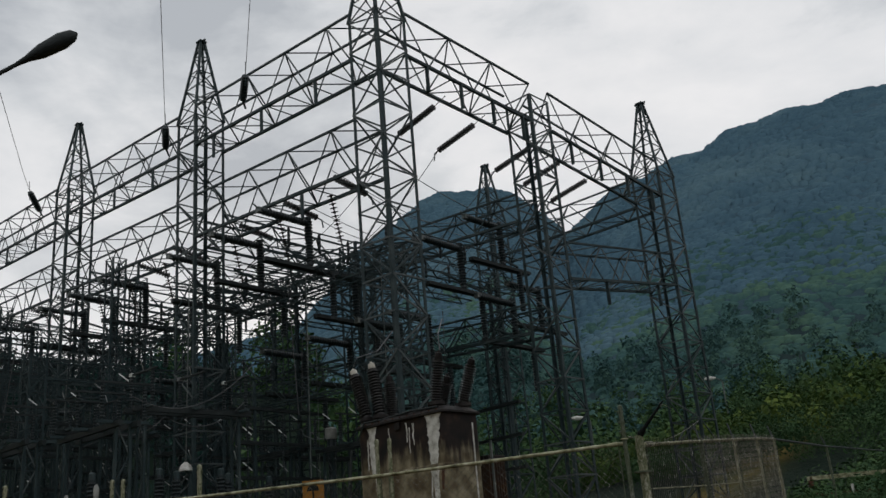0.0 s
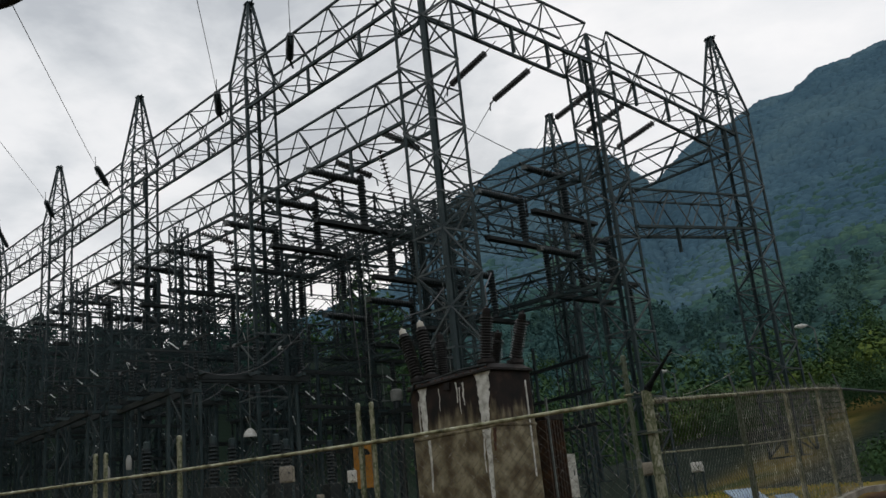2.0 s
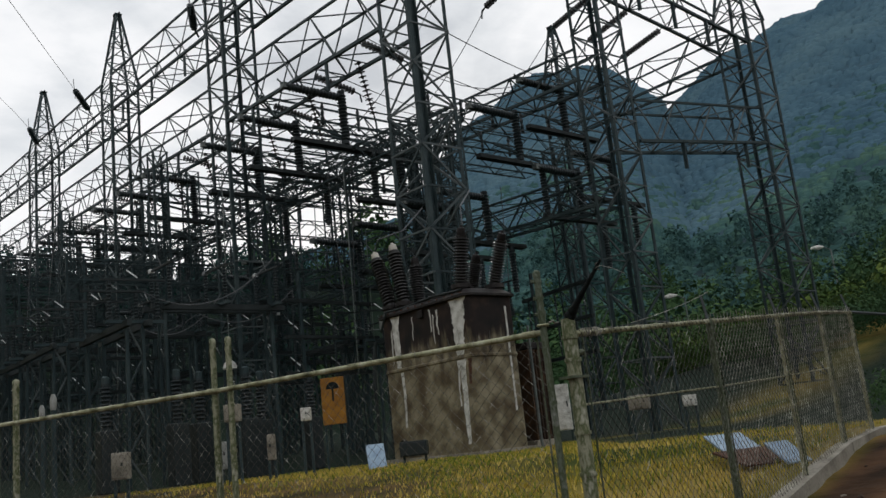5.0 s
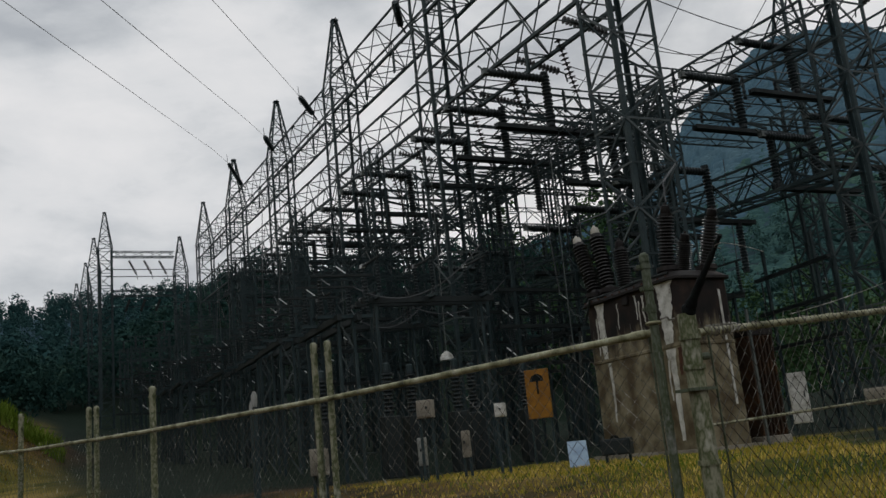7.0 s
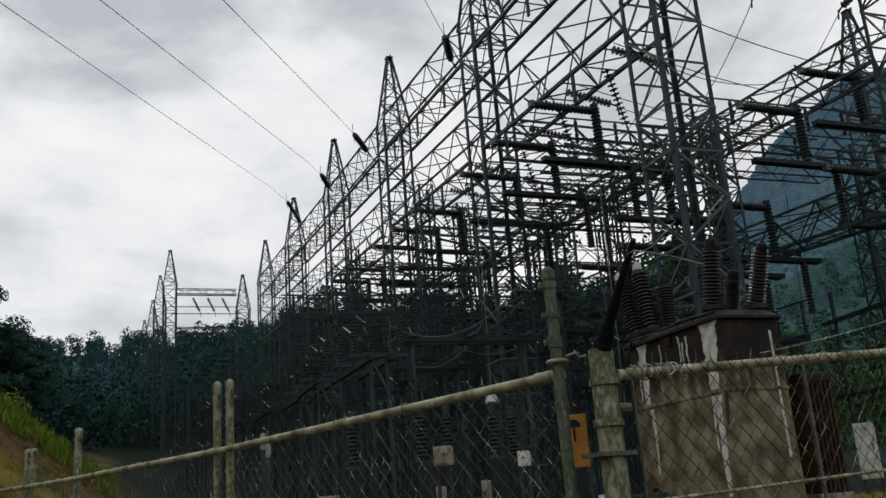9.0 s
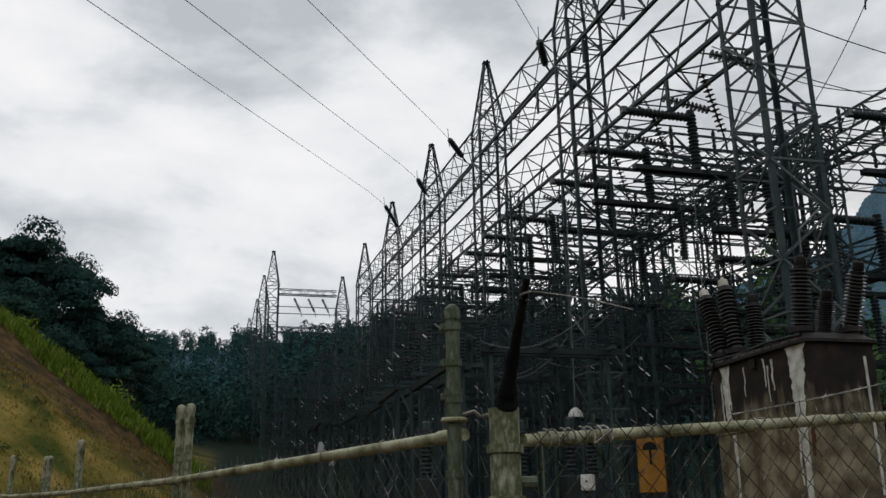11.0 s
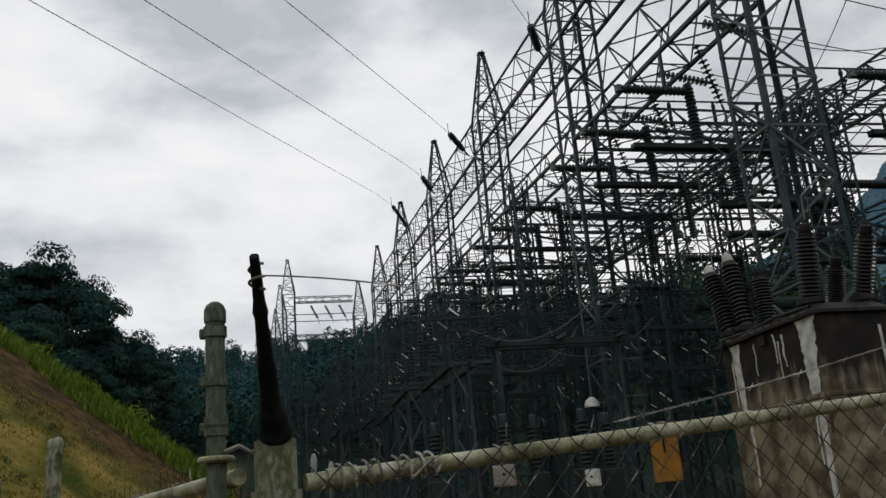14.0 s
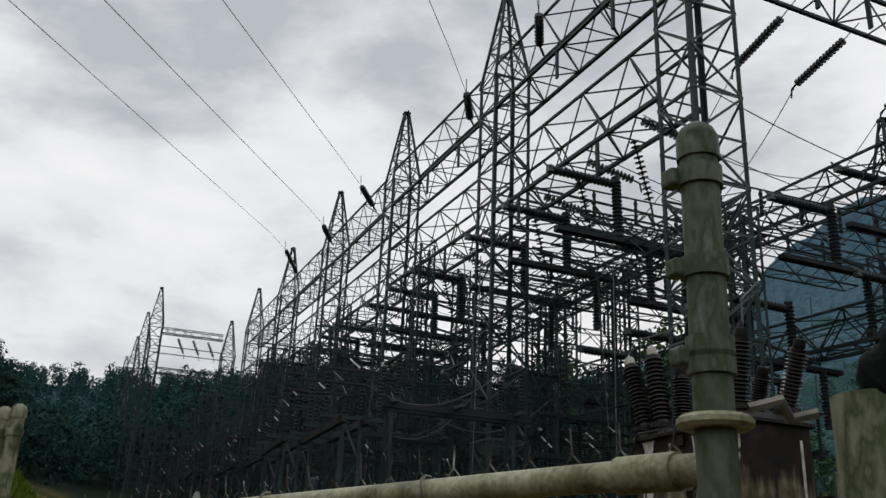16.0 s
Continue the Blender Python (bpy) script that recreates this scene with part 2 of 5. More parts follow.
def part(name, mesh, mat, parent, label="", smooth=False):
    """Links a mesh as one object under a thing or a part."""
    ob = new(name, mesh if isinstance(mesh, bpy.types.Mesh) else mesh.data(name, mat, smooth))
    ob.parent = parent
    if label:
        ob["label"] = label
    return ob


def single(name, mesh, mat, label, category, kind="", group="", smooth=False):
    return tagged(new(name, mesh.data(name, mat, smooth)), label, category, group, kind)


def ribs(r_core, r_shed, n, cap=0.06):
    """The profile of a ribbed insulator."""
    out = [(0, r_core * 1.15), (cap, r_core * 1.15), (cap, r_core)]
    step = (1 - 2 * cap) / n
    for i in range(n):
        k = cap + i * step
        out += [(k + step * 0.15, r_core), (k + step * 0.55, r_shed), (k + step * 0.72, r_shed * 0.96), (k + step * 0.85, r_core)]
    return out + [(1 - cap, r_core), (1 - cap, r_core * 1.15), (1, r_core * 1.15)]


# ---- ground ----
CORNER = Vector((10.1, 5.76))
LEFT_DIR = Vector((-0.33, 0.944))
RIGHT_DIR = Vector((0.975, 0.222))


def step(a, b, x):
    k = np.clip((x - a) / (b - a), 0, 1)
    return k * k * (3 - 2 * k)


def wobble(x, y, scale, seed=0.0):
    """Smooth uneven waves, about -1 to 1."""
    q = scale
    return (np.sin(x * q + 1.3 + seed) * np.cos(y * q * 1.17 - 0.7 + seed) + 0.6 * np.sin(x * q * 2.3 - y * q * 1.9 + seed * 2)
            + 0.4 * np.cos(x * q * 3.9 + y * q * 4.3 + seed) + 0.25 * np.sin(x * q * 8.1 - y * q * 7.3)) / 2.0


def ridge_angle(az):
    """How high the skyline stands over the yard, in degrees, by the compass."""
    massif = 23.15 * step(-60, -20, az) - 0.0255 * np.clip(az - 19.5, 0, None) ** 2 - 0.015 * np.clip(19.5 - az, 0, 8) ** 2
    dome = 21.6 - np.where(az > 39.2, 0.055, 0.14) * (az - 39.2) ** 2
    hills = 8.9 + 4.0 * np.exp(-((az - 52) / 9.0) ** 2)
    return np.maximum(np.maximum(massif, dome), hills)


def bank_distance(x, y):
    """Distance up the embankment from its toe line."""
    return (x - 4.0) * -0.938 + (y - 46.5) * 0.347


def height(x, y):
    """The height of the ground."""
    x, y = np.asarray(x, float), np.asarray(y, float)
    f1 = (x - CORNER.x) * 0.944 + (y - CORNER.y) * 0.33
    f2 = (x - CORNER.x) * -0.222 + (y - CORNER.y) * 0.975
    inside = step(-0.12, 0.12, np.minimum(f1, f2))
    rise = np.clip(y - 28, 0, 90) * 0.05
    along = (x - CORNER.x) * RIGHT_DIR.x + (y - CORNER.y) * RIGHT_DIR.y
    edge = np.clip(-0.65 + 0.14 * along, -0.40, 0.25)
    yard = edge + (np.maximum(edge, 0.1) - edge) * step(0.3, 7.0, np.minimum(f1, f2)) + rise + 0.03 * wobble(x, y, 0.9)
    outer = np.clip(-1.42 + 0.115 * x, -2.1, -0.50) + np.clip(0.14 * (x - 12.2), 0, 0.62) + rise * 0.9 + 0.03 * wobble(x, y, 1.1)
    z = yard * inside + outer * (1 - inside)
    d = bank_distance(x, y)
    bank = np.clip(d, 0, 34) * 0.86 + 0.35 * wobble(x, y, 0.5) * step(0, 3, d)
    z = z + bank * step(18, 34, y) * (1 - step(63, 76, y) * 0.7) * step(-90, -50, x)
    mound = 9.0 * np.exp(-(((x - 76) / 26) ** 2 + ((y - 20) / 24) ** 2))
    z = z + mound * step(34, 50, x)
    az = np.degrees(np.arctan2(y - 3, x - 5))
    r = np.hypot(x - 5, y - 3)
    peak = 720 * np.tan(np.radians(ridge_angle(az)))
    z = z + 21.0 * step(45, 54, az) * (1 - step(75, 90, az)) * step(98, 134, r) * (1 - 0.5 * step(160, 260, r))
    up = step(110, 760, r) ** 1.15
    z = z + peak * up * (1 + 0.05 * wobble(x, y, 0.012)) - peak * 0.5 * step(800, 1500, r)
    return z + step(150, 500, r) * (3.5 * wobble(x, y, 0.035, 2.0))


def ground_sheet():
    az = np.linspace(0, 2 * np.pi, 361)[:-1]
    r = np.concatenate([[0.15], np.geomspace(0.4, 2600, 230)])
    R, A = np.meshgrid(r, az, indexing="ij")
    X, Y = 8.5 + R * np.cos(A), 6.0 + R * np.sin(A)
    Z = height(X, Y)
    n, m = R.shape
    verts = np.stack([X, Y, Z], -1).reshape(-1, 3)
    i, j = np.meshgrid(np.arange(n - 1), np.arange(m), indexing="ij")
    a = i * m + j
    b = i * m + (j + 1) % m
    faces = np.stack([a, a + m, b + m, b], -1).reshape(-1, 4).tolist()
    faces.append(tuple(range(m)))
    me = bpy.data.meshes.new("ground")
    me.from_pydata(verts.tolist(), [], faces)
    me.polygons.foreach_set("use_smooth", [True] * len(me.polygons))
    return me


def ground_material():
    m = bpy.data.materials.new("yard_grass_and_earth")
    m.use_nodes = True
    nt = m.node_tree
    bsdf = nt.nodes["Principled BSDF"]
    bsdf.inputs["Roughness"].default_value = 0.95
    bsdf.inputs["Specular IOR Level"].default_value = 0.08
    tc = nt.nodes.new("ShaderNodeTexCoord")
    cols = []
    # Second ramp: dark forest floor, also gravel with the gear's shade painted in.
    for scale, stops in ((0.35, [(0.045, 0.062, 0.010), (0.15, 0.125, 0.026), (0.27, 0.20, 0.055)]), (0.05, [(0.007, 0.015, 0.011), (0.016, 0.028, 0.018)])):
        n = nt.nodes.new("ShaderNodeTexNoise")
        n.inputs["Scale"].default_value, n.inputs["Detail"].default_value = scale, 9
        nt.links.new(tc.outputs["Object"], n.inputs[0])
        r = nt.nodes.new("ShaderNodeValToRGB")
        for k, c in enumerate(stops):
            e = r.color_ramp.elements[k] if k < 2 else r.color_ramp.elements.new(0.5)
            e.color = (*c, 1)
        if len(stops) == 3:
            for e, p, c in zip(r.color_ramp.elements, (0.36, 0.5, 0.64), stops):
                e.position, e.color = p, (*c, 1)
        nt.links.new(n.outputs[0], r.inputs[0])
        cols.append(r.outputs[0])
    zone = nt.nodes.new("ShaderNodeAttribute")
    zone.attribute_name = "zone"
    sep = nt.nodes.new("ShaderNodeSeparateColor")
    nt.links.new(zone.outputs["Color"], sep.inputs[0])
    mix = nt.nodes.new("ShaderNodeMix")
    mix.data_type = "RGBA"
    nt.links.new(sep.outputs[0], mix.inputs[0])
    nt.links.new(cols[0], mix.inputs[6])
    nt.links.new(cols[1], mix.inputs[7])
    earth = nt.nodes.new("ShaderNodeMix")
    earth.data_type = "RGBA"
    soil = nt.nodes.new("ShaderNodeTexNoise")
    soil.inputs["Scale"].default_value, soil.inputs["Detail"].default_value = 1.4, 10
    nt.links.new(tc.outputs["Object"], soil.inputs[0])
    soil_tone = nt.nodes.new("ShaderNodeValToRGB")
    for e, p, c in zip(soil_tone.color_ramp.elements, (0.36, 0.66), ((0.022, 0.014, 0.009, 1), (0.105, 0.056, 0.030, 1))):
        e.position, e.color = p, c
    nt.links.new(soil.outputs[0], soil_tone.inputs[0])
    nt.links.new(soil_tone.outputs[0], earth.inputs[7])
    nt.links.new(sep.outputs[1], earth.inputs[0])
    haze = nt.nodes.new("ShaderNodeMix")
    haze.data_type = "RGBA"
    # The same haze blue, painted into the distant ground.
    haze.inputs[7].default_value = (0.050, 0.096, 0.128, 1)
    nt.links.new(sep.outputs[2], haze.inputs[0])
    nt.links.new(mix.outputs[2], haze.inputs[6])
    nt.links.new(haze.outputs[2], earth.inputs[6])
    nt.links.new(earth.outputs[2], bsdf.inputs["Base Color"])
    nb = nt.nodes.new("ShaderNodeTexNoise")
    nb.inputs["Scale"].default_value, nb.inputs["Detail"].default_value = 3.0, 8
    nt.links.new(tc.outputs["Object"], nb.inputs[0])
    bump = nt.nodes.new("ShaderNodeBump")
    bump.inputs["Strength"].default_value, bump.inputs["Distance"].default_value = 0.8, 0.15
    nt.links.new(nb.outputs[0], bump.inputs["Height"])
    nt.links.new(bump.outputs[0], bsdf.inputs["Normal"])
    return m


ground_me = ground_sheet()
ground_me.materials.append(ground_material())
co = np.empty(len(ground_me.vertices) * 3)
ground_me.vertices.foreach_get("co", co)
co = co.reshape(-1, 3)
zone = ground_me.attributes.new("zone", "FLOAT_COLOR", "POINT")
bank_d = bank_distance(co[:, 0], co[:, 1])
# Woodland and shrub floor, plus yard gravel darkened for shade under the gear.
wild_and_shade = np.maximum(step(70, 110, np.hypot(co[:, 0] - 5, co[:, 1] - 3)), np.maximum(step(22, 27, co[:, 1]) * step(7, 10, co[:, 0]), step(17.5, 22, co[:, 0]) * (1 - step(0, 4, co[:, 1] - np.clip(co[:, 0] - 8, 10, 20)))))
low_edge = 58.5 - 8.0 * np.clip(bank_d / 22, 0, 1) + 0.7 * wobble(co[:, 0], co[:, 1], 0.5)
bare = 0.85 * step(-3.5, 2.0, co[:, 1] - low_edge) * (1 - step(66, 70, co[:, 1])) * step(0.3, 1.5, bank_d) * (1 - step(10, 16, co[:, 0]))
outside = 1 - step(-0.3, 0.1, np.minimum((co[:, 0] - 10.1) * 0.944 + (co[:, 1] - 5.76) * 0.33, (co[:, 0] - 10.1) * -0.222 + (co[:, 1] - 5.76) * 0.975))
bare = np.maximum(bare, outside * (1 - step(20, 26, co[:, 1])))
worn = 1 - step(13.0, 16.0, co[:, 0] + 0.6 * wobble(co[:, 0], co[:, 1], 0.7))
bare = np.maximum(bare, 0.75 * worn * step(9.0, 12.0, co[:, 1]) * (1 - step(26, 30, co[:, 1])) * (1 - outside))
# Mask of the haze tint, growing with distance.
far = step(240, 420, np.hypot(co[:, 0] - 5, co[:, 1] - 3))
zone.data.foreach_set("color", np.stack([wild_and_shade, bare, far, 1 + 0 * bare], -1).ravel())
ground = tagged(new("ground", ground_me), "grassy yard, bare earth bank and wooded mountain slopes", "ground", kind="structure")


def floor_at(x, y):
    return float(height(x, y))


# ---- lattice steelwork ----
def zigzag(mesh, a0, a1, b0, b1, panels, w, out, flip=0, rungs=True):
    """Braces between two chords: a rung and one diagonal in each panel."""
    a0, a1, b0, b1 = (Vector(p) for p in (a0, a1, b0, b1))
    for i in range(panels):
        k, k2 = i / panels, (i + 1) / panels
        p, q = a0.lerp(a1, k), b0.lerp(b1, k)
        p2, q2 = a0.lerp(a1, k2), b0.lerp(b1, k2)
        if rungs:
            mesh.beam(p, q, w * 0.85, w * 0.5, out)
        if (i + flip) % 2:
            mesh.beam(p, q2, w, w * 0.5, out)
        else:
            mesh.beam(q, p2, w, w * 0.5, out)
    if rungs:
        mesh.beam(a1, b1, w * 0.85, w * 0.5, out)
    return mesh


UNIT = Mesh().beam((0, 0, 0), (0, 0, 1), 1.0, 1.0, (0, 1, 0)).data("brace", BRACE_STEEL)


# Paler copy for diagonals that catch the sky; the glint is its colour.
UNIT_GLINT = Mesh().beam((0, 0, 0), (0, 0, 1), 1.0, 1.0, (0, 1, 0)).data("brace", STEEL_LIGHT)


class Braces:
    """Takes beams as a Mesh does, but makes each one a part of its own under the parent."""

    def __init__(self, parent, pale=False):
        self.parent, self.pale, self.count = parent, pale, 0

    def beam(self, a, b, w, h, up):
        a, b = Vector(a), Vector(b)
        d = b - a
        z = d.normalized()
        s = z.cross(Vector(up))
        s = s.normalized() if s.length > 1e-4 else z.orthogonal().normalized()
        t = s.cross(z)
        self.count += 1
        # Every fourth brace with this slope gets the painted glint.
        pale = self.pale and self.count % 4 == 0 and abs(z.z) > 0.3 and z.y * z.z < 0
        ob = part("brace", UNIT_GLINT if pale else UNIT, None, self.parent)
        m = Matrix((s * w, t * h, z * d.length)).transposed().to_4x4()
        m.translation = a
        ob.matrix_basis = m


def lattice_column(x, y, z0, z1, w=1.6, peak=0.0, label="dark lattice steel column of the switchyard", panel=1.35, leg=0.14, brace=0.072, taper=1.0, near=False):
    col = thing("lattice_column", label, "steel column", (x, y, z0), "lattice columns")
    h = z1 - z0
    hb, ht = w / 2 * taper, w / 2
    signs = ((-1, -1), (1, -1), (1, 1), (-1, 1))
    foot = [Vector((sx * hb, sy * hb, 0)) for sx, sy in signs]
    head = [Vector((sx * ht, sy * ht, h)) for sx, sy in signs]
    for k, (sx, sy) in enumerate(signs):
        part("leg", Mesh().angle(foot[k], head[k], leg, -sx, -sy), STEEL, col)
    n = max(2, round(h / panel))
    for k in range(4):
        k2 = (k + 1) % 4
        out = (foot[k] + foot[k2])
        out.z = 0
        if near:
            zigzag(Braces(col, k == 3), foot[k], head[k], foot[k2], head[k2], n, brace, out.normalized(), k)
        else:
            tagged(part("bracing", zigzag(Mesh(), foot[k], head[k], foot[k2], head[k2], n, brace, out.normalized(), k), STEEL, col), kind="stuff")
    if peak:
        tip = [Vector((sx * 0.11, sy * 0.11, h + peak)) for sx, sy in signs]
        for k in range(4):
            part("peak_leg", Mesh().beam(head[k], tip[k], leg * 0.75), STEEL, col)
        for k in range(4):
            k2 = (k + 1) % 4
            side = (foot[k] + foot[k2]).normalized()
            if near:
                zigzag(Braces(col), head[k], tip[k], head[k2], tip[k2], 5, brace * 0.8, side, k)
            else:
                tagged(part("peak_bracing", zigzag(Mesh(), head[k], tip[k], head[k2], tip[k2], 5, brace * 0.8, side, k), STEEL, col), kind="stuff")
        capm = Mesh().box((-0.2, -0.2, h + peak), (0.2, 0.2, h + peak + 0.08)).beam((0, -0.35, h + peak + 0.06), (0, 0.35, h + peak + 0.06), 0.07)
        part("peak_cap", capm, STEEL, col)
    return col


def lattice_girder(a, b, w=1.5, h=1.5, panel=1.4, chord=0.10, brace=0.062, label="lattice steel girder spanning between columns", plates=0, near=False):
    """A box girder whose top chords run from a to b."""
    a, b = Vector(a), Vector(b)
    g = thing("lattice_girder", label, "girder", a, "lattice girders")
    d = b - a
    side = Vector((-d.y, d.x, 0)).normalized() * (w / 2)
    drop = Vector((0, 0, -h))
    rows = [side, -side, -side + drop, side + drop]
    n = max(3, round(d.length / panel))
    for k, r in enumerate(rows):
        size = chord * (1.2 if k > 1 else 0.85)
        part("chord", Mesh().beam(r, r + d, size, size), STEEL, g)
    for k in range(4):
        p, q = rows[k], rows[(k + 1) % 4]
        out = ((p + q) / 2 - drop / 2).normalized()
        if near:
            zigzag(Braces(g), p, p + d, q, q + d, n, brace, out, k, rungs=k == 2)
        else:
            tagged(part("bracing", zigzag(Mesh(), p, p + d, q, q + d, n, brace, out, k, rungs=k == 2), STEEL, g), kind="stuff")
    outer = rows[2] if d.x > abs(d.y) else rows[3]
    for i in range(plates):
        c = outer + d * ((i + 0.6) / plates)
        part("hanger", Mesh().beam(c + Vector((0, 0, 0.05)), c + Vector((0, 0, -1.15)), 0.15, 0.07), STEEL, g)
    return g


ROW_X = 23.5
ROW_A = [(22.95, 25.0), (35.66, 25.68), (49.06, 26.48), (63.3, 27.2), (78.9, 28.12), (94.8, 28.96)]
PEAK = 4.9
for y, tip in ROW_A:
    lattice_column(ROW_X, y, floor_at(ROW_X, y), tip - PEAK + 0.35, peak=PEAK - 0.35, label="tall lattice steel column with a pointed peak", near=y < 70)
for (y0, t0), (y1, t1) in zip(ROW_A, ROW_A[1:]):
    lattice_girder((ROW_X, y0 + 0.8, t0 - 4.1), (ROW_X, y1 - 0.8, t1 - 4.1), h=2.05, plates=3, near=y0 < 60)
    lattice_girder((ROW_X, y0 + 0.8, t0 - 8.75), (ROW_X, y1 - 0.8, t1 - 8.75), h=2.05, plates=2, near=y0 < 60)
# second row, at right angles
MX, RX, RY = 33.1, 44.07, 23.05
lattice_column(MX, RY, floor_at(MX, RY), 20.0, w=1.45, near=True)
lattice_column(RX, RY, floor_at(RX, RY), 18.95, peak=4.6, w=1.7, label="tall lattice steel column with a pointed peak", near=True)
lattice_girder((ROW_X + 0.8, RY, 20.95), (MX - 0.7, RY, 20.5), h=1.95, plates=4, near=True)
lattice_girder((MX + 0.7, RY, 20.5), (RX - 0.8, RY, 19.5), h=2.0, plates=4, near=True)
lattice_girder((MX + 0.7, RY, 13.0), (RX - 0.8, RY, 14.2), h=1.7, plates=2, near=True)
lattice_girder((RX, RY + 0.85, 18.95), (RX, 34.1, 18.95), h=1.6, near=True)
# inner rows
INNER = [(34.0, 36.5, 17.0), (34.0, 50.0, 17.6), (34.0, 64.0, 18.2), (34.0, 79.0, 18.8)]
for x, y, top in INNER:
    lattice_column(x, y, floor_at(x, y), top, w=1.4)
lattice_column(RX, 34.8, floor_at(RX, 34.8), 19.6, w=1.5, peak=4.4, label="tall lattice steel column with a pointed peak")
for (x0, y0, t0), (x1, y1, t1) in zip(INNER, INNER[1:]):
    lattice_girder((x0, y0 + 0.7, t0), (x1, y1 - 0.7, t1), w=1.3, h=1.3)
    lattice_girder((x0, y0 + 0.7, t0 - 5), (x1, y1 - 0.7, t1 - 5), w=1.3, h=1.3)
for (y, tip), (x1, y1, t1) in zip(ROW_A[1:], INNER):
    lattice_girder((ROW_X + 0.8, y, tip - 9.3), (x1 - 0.7, y1, t1 - 0.4), w=1.3, h=1.3)
lattice_girder((MX, RY + 0.7, 15.5), (34.0, 36.5 - 0.7, 16.6), w=1.3, h=1.3)
lattice_girder((MX, RY + 0.7, 10.3), (34.0, 36.5 - 0.7, 11.2), w=1.3, h=1.3)
# gantry far along the yard
for x, y, tip in ((14.5, 105, 30.6), (22.5, 105, 27.9), (13.9, 114, 30.0), (13.6, 126, 29.8), (13.0, 138, 29.6)):
    lattice_column(x, y, floor_at(x, y), tip - 4.2, peak=4.2, w=1.5, label="distant lattice steel gantry column")
lattice_girder((15.2, 105, 26.2), (21.8, 105, 26.2), w=0.7, h=0.6, panel=0.9, chord=0.08, brace=0.045)
lattice_girder((15.2, 105, 21.8), (21.8, 105, 21.8), w=0.7, h=0.6, panel=0.9, chord=0.08, brace=0.045)


# ---- switchgear ----
def ribbed(a, b, core, shed, n, seg=9):
    return Mesh().lathe(a, b, ribs(core, shed, n), seg)


def cable(name, pts, r=0.016, sag=0.0, label="thin grey overhead conductor wire", mat=None):
    a, b = Vector(pts[0]), Vector(pts[-1])
    way = [a.lerp(b, i / 12) - Vector((0, 0, sag * 4 * (i / 12) * (1 - i / 12))) for i in range(13)] if len(pts) == 2 else pts
    return single(name, Mesh().tube(way, r, 5), mat or CABLE, label, "cable", smooth=True)


def disconnect_switch(at, length=2.5, turn=0.0, drop=1.95):
    """A switch on its side: ribbed arm, upright hinge column, channel beam and a ribbed stem."""
    sw = thing("disconnect_switch", "dark porcelain disconnect switch bolted to steelwork", "disconnect switch", at, "disconnect switches")
    sw.rotation_euler = (0, 0, turn)
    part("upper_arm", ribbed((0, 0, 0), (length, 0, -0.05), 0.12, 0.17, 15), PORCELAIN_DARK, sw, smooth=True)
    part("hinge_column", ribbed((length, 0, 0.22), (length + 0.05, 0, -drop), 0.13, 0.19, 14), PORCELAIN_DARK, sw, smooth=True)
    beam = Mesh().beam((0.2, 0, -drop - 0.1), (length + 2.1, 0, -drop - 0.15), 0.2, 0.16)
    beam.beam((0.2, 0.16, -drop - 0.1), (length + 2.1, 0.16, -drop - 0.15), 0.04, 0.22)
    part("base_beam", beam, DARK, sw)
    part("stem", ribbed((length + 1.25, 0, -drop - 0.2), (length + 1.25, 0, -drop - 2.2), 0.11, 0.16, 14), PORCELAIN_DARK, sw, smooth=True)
    part("blade", Mesh().beam((length + 1.2, 0, -drop + 0.05), (length * 0.45, 0.05, -drop + 0.55), 0.06, 0.1), STEEL, sw)
    part("terminal", Mesh().box((-0.12, -0.12, -0.1), (0.06, 0.12, 0.12)).beam((-0.05, 0, 0.05), (-0.3, 0, 0.22), 0.05), STEEL_LIGHT, sw)
    return sw


first = disconnect_switch((22.3, 29.3, 14.25))
for y, z in ((32.8, 14.25), (36.3, 14.25), (43.0, 14.9), (46.5, 15.0), (50.0, 15.1), (57.0, 15.7), (60.5, 15.8), (64.2, 15.9), (72.0, 16.5), (76.0, 16.6)):
    copy_thing(first, pose(22.3, y, z))
for y, z in ((29.3, 10.2), (32.8, 10.2), (36.3, 10.3), (43.0, 10.8), (46.5, 10.8), (50.0, 10.9), (57.0, 11.4), (61.0, 11.4)):
    copy_thing(first, pose(27.4, y, z))
for x, y, z in ((29.4, 27.0, 13.75), (32.5, 27.0, 15.45), (29.2, 29.2, 10.8), (32.4, 26.6, 11.4), (36.5, 28.0, 13.0), (25.6, 30.2, 12.5)):
    copy_thing(first, pose(x, y, z))
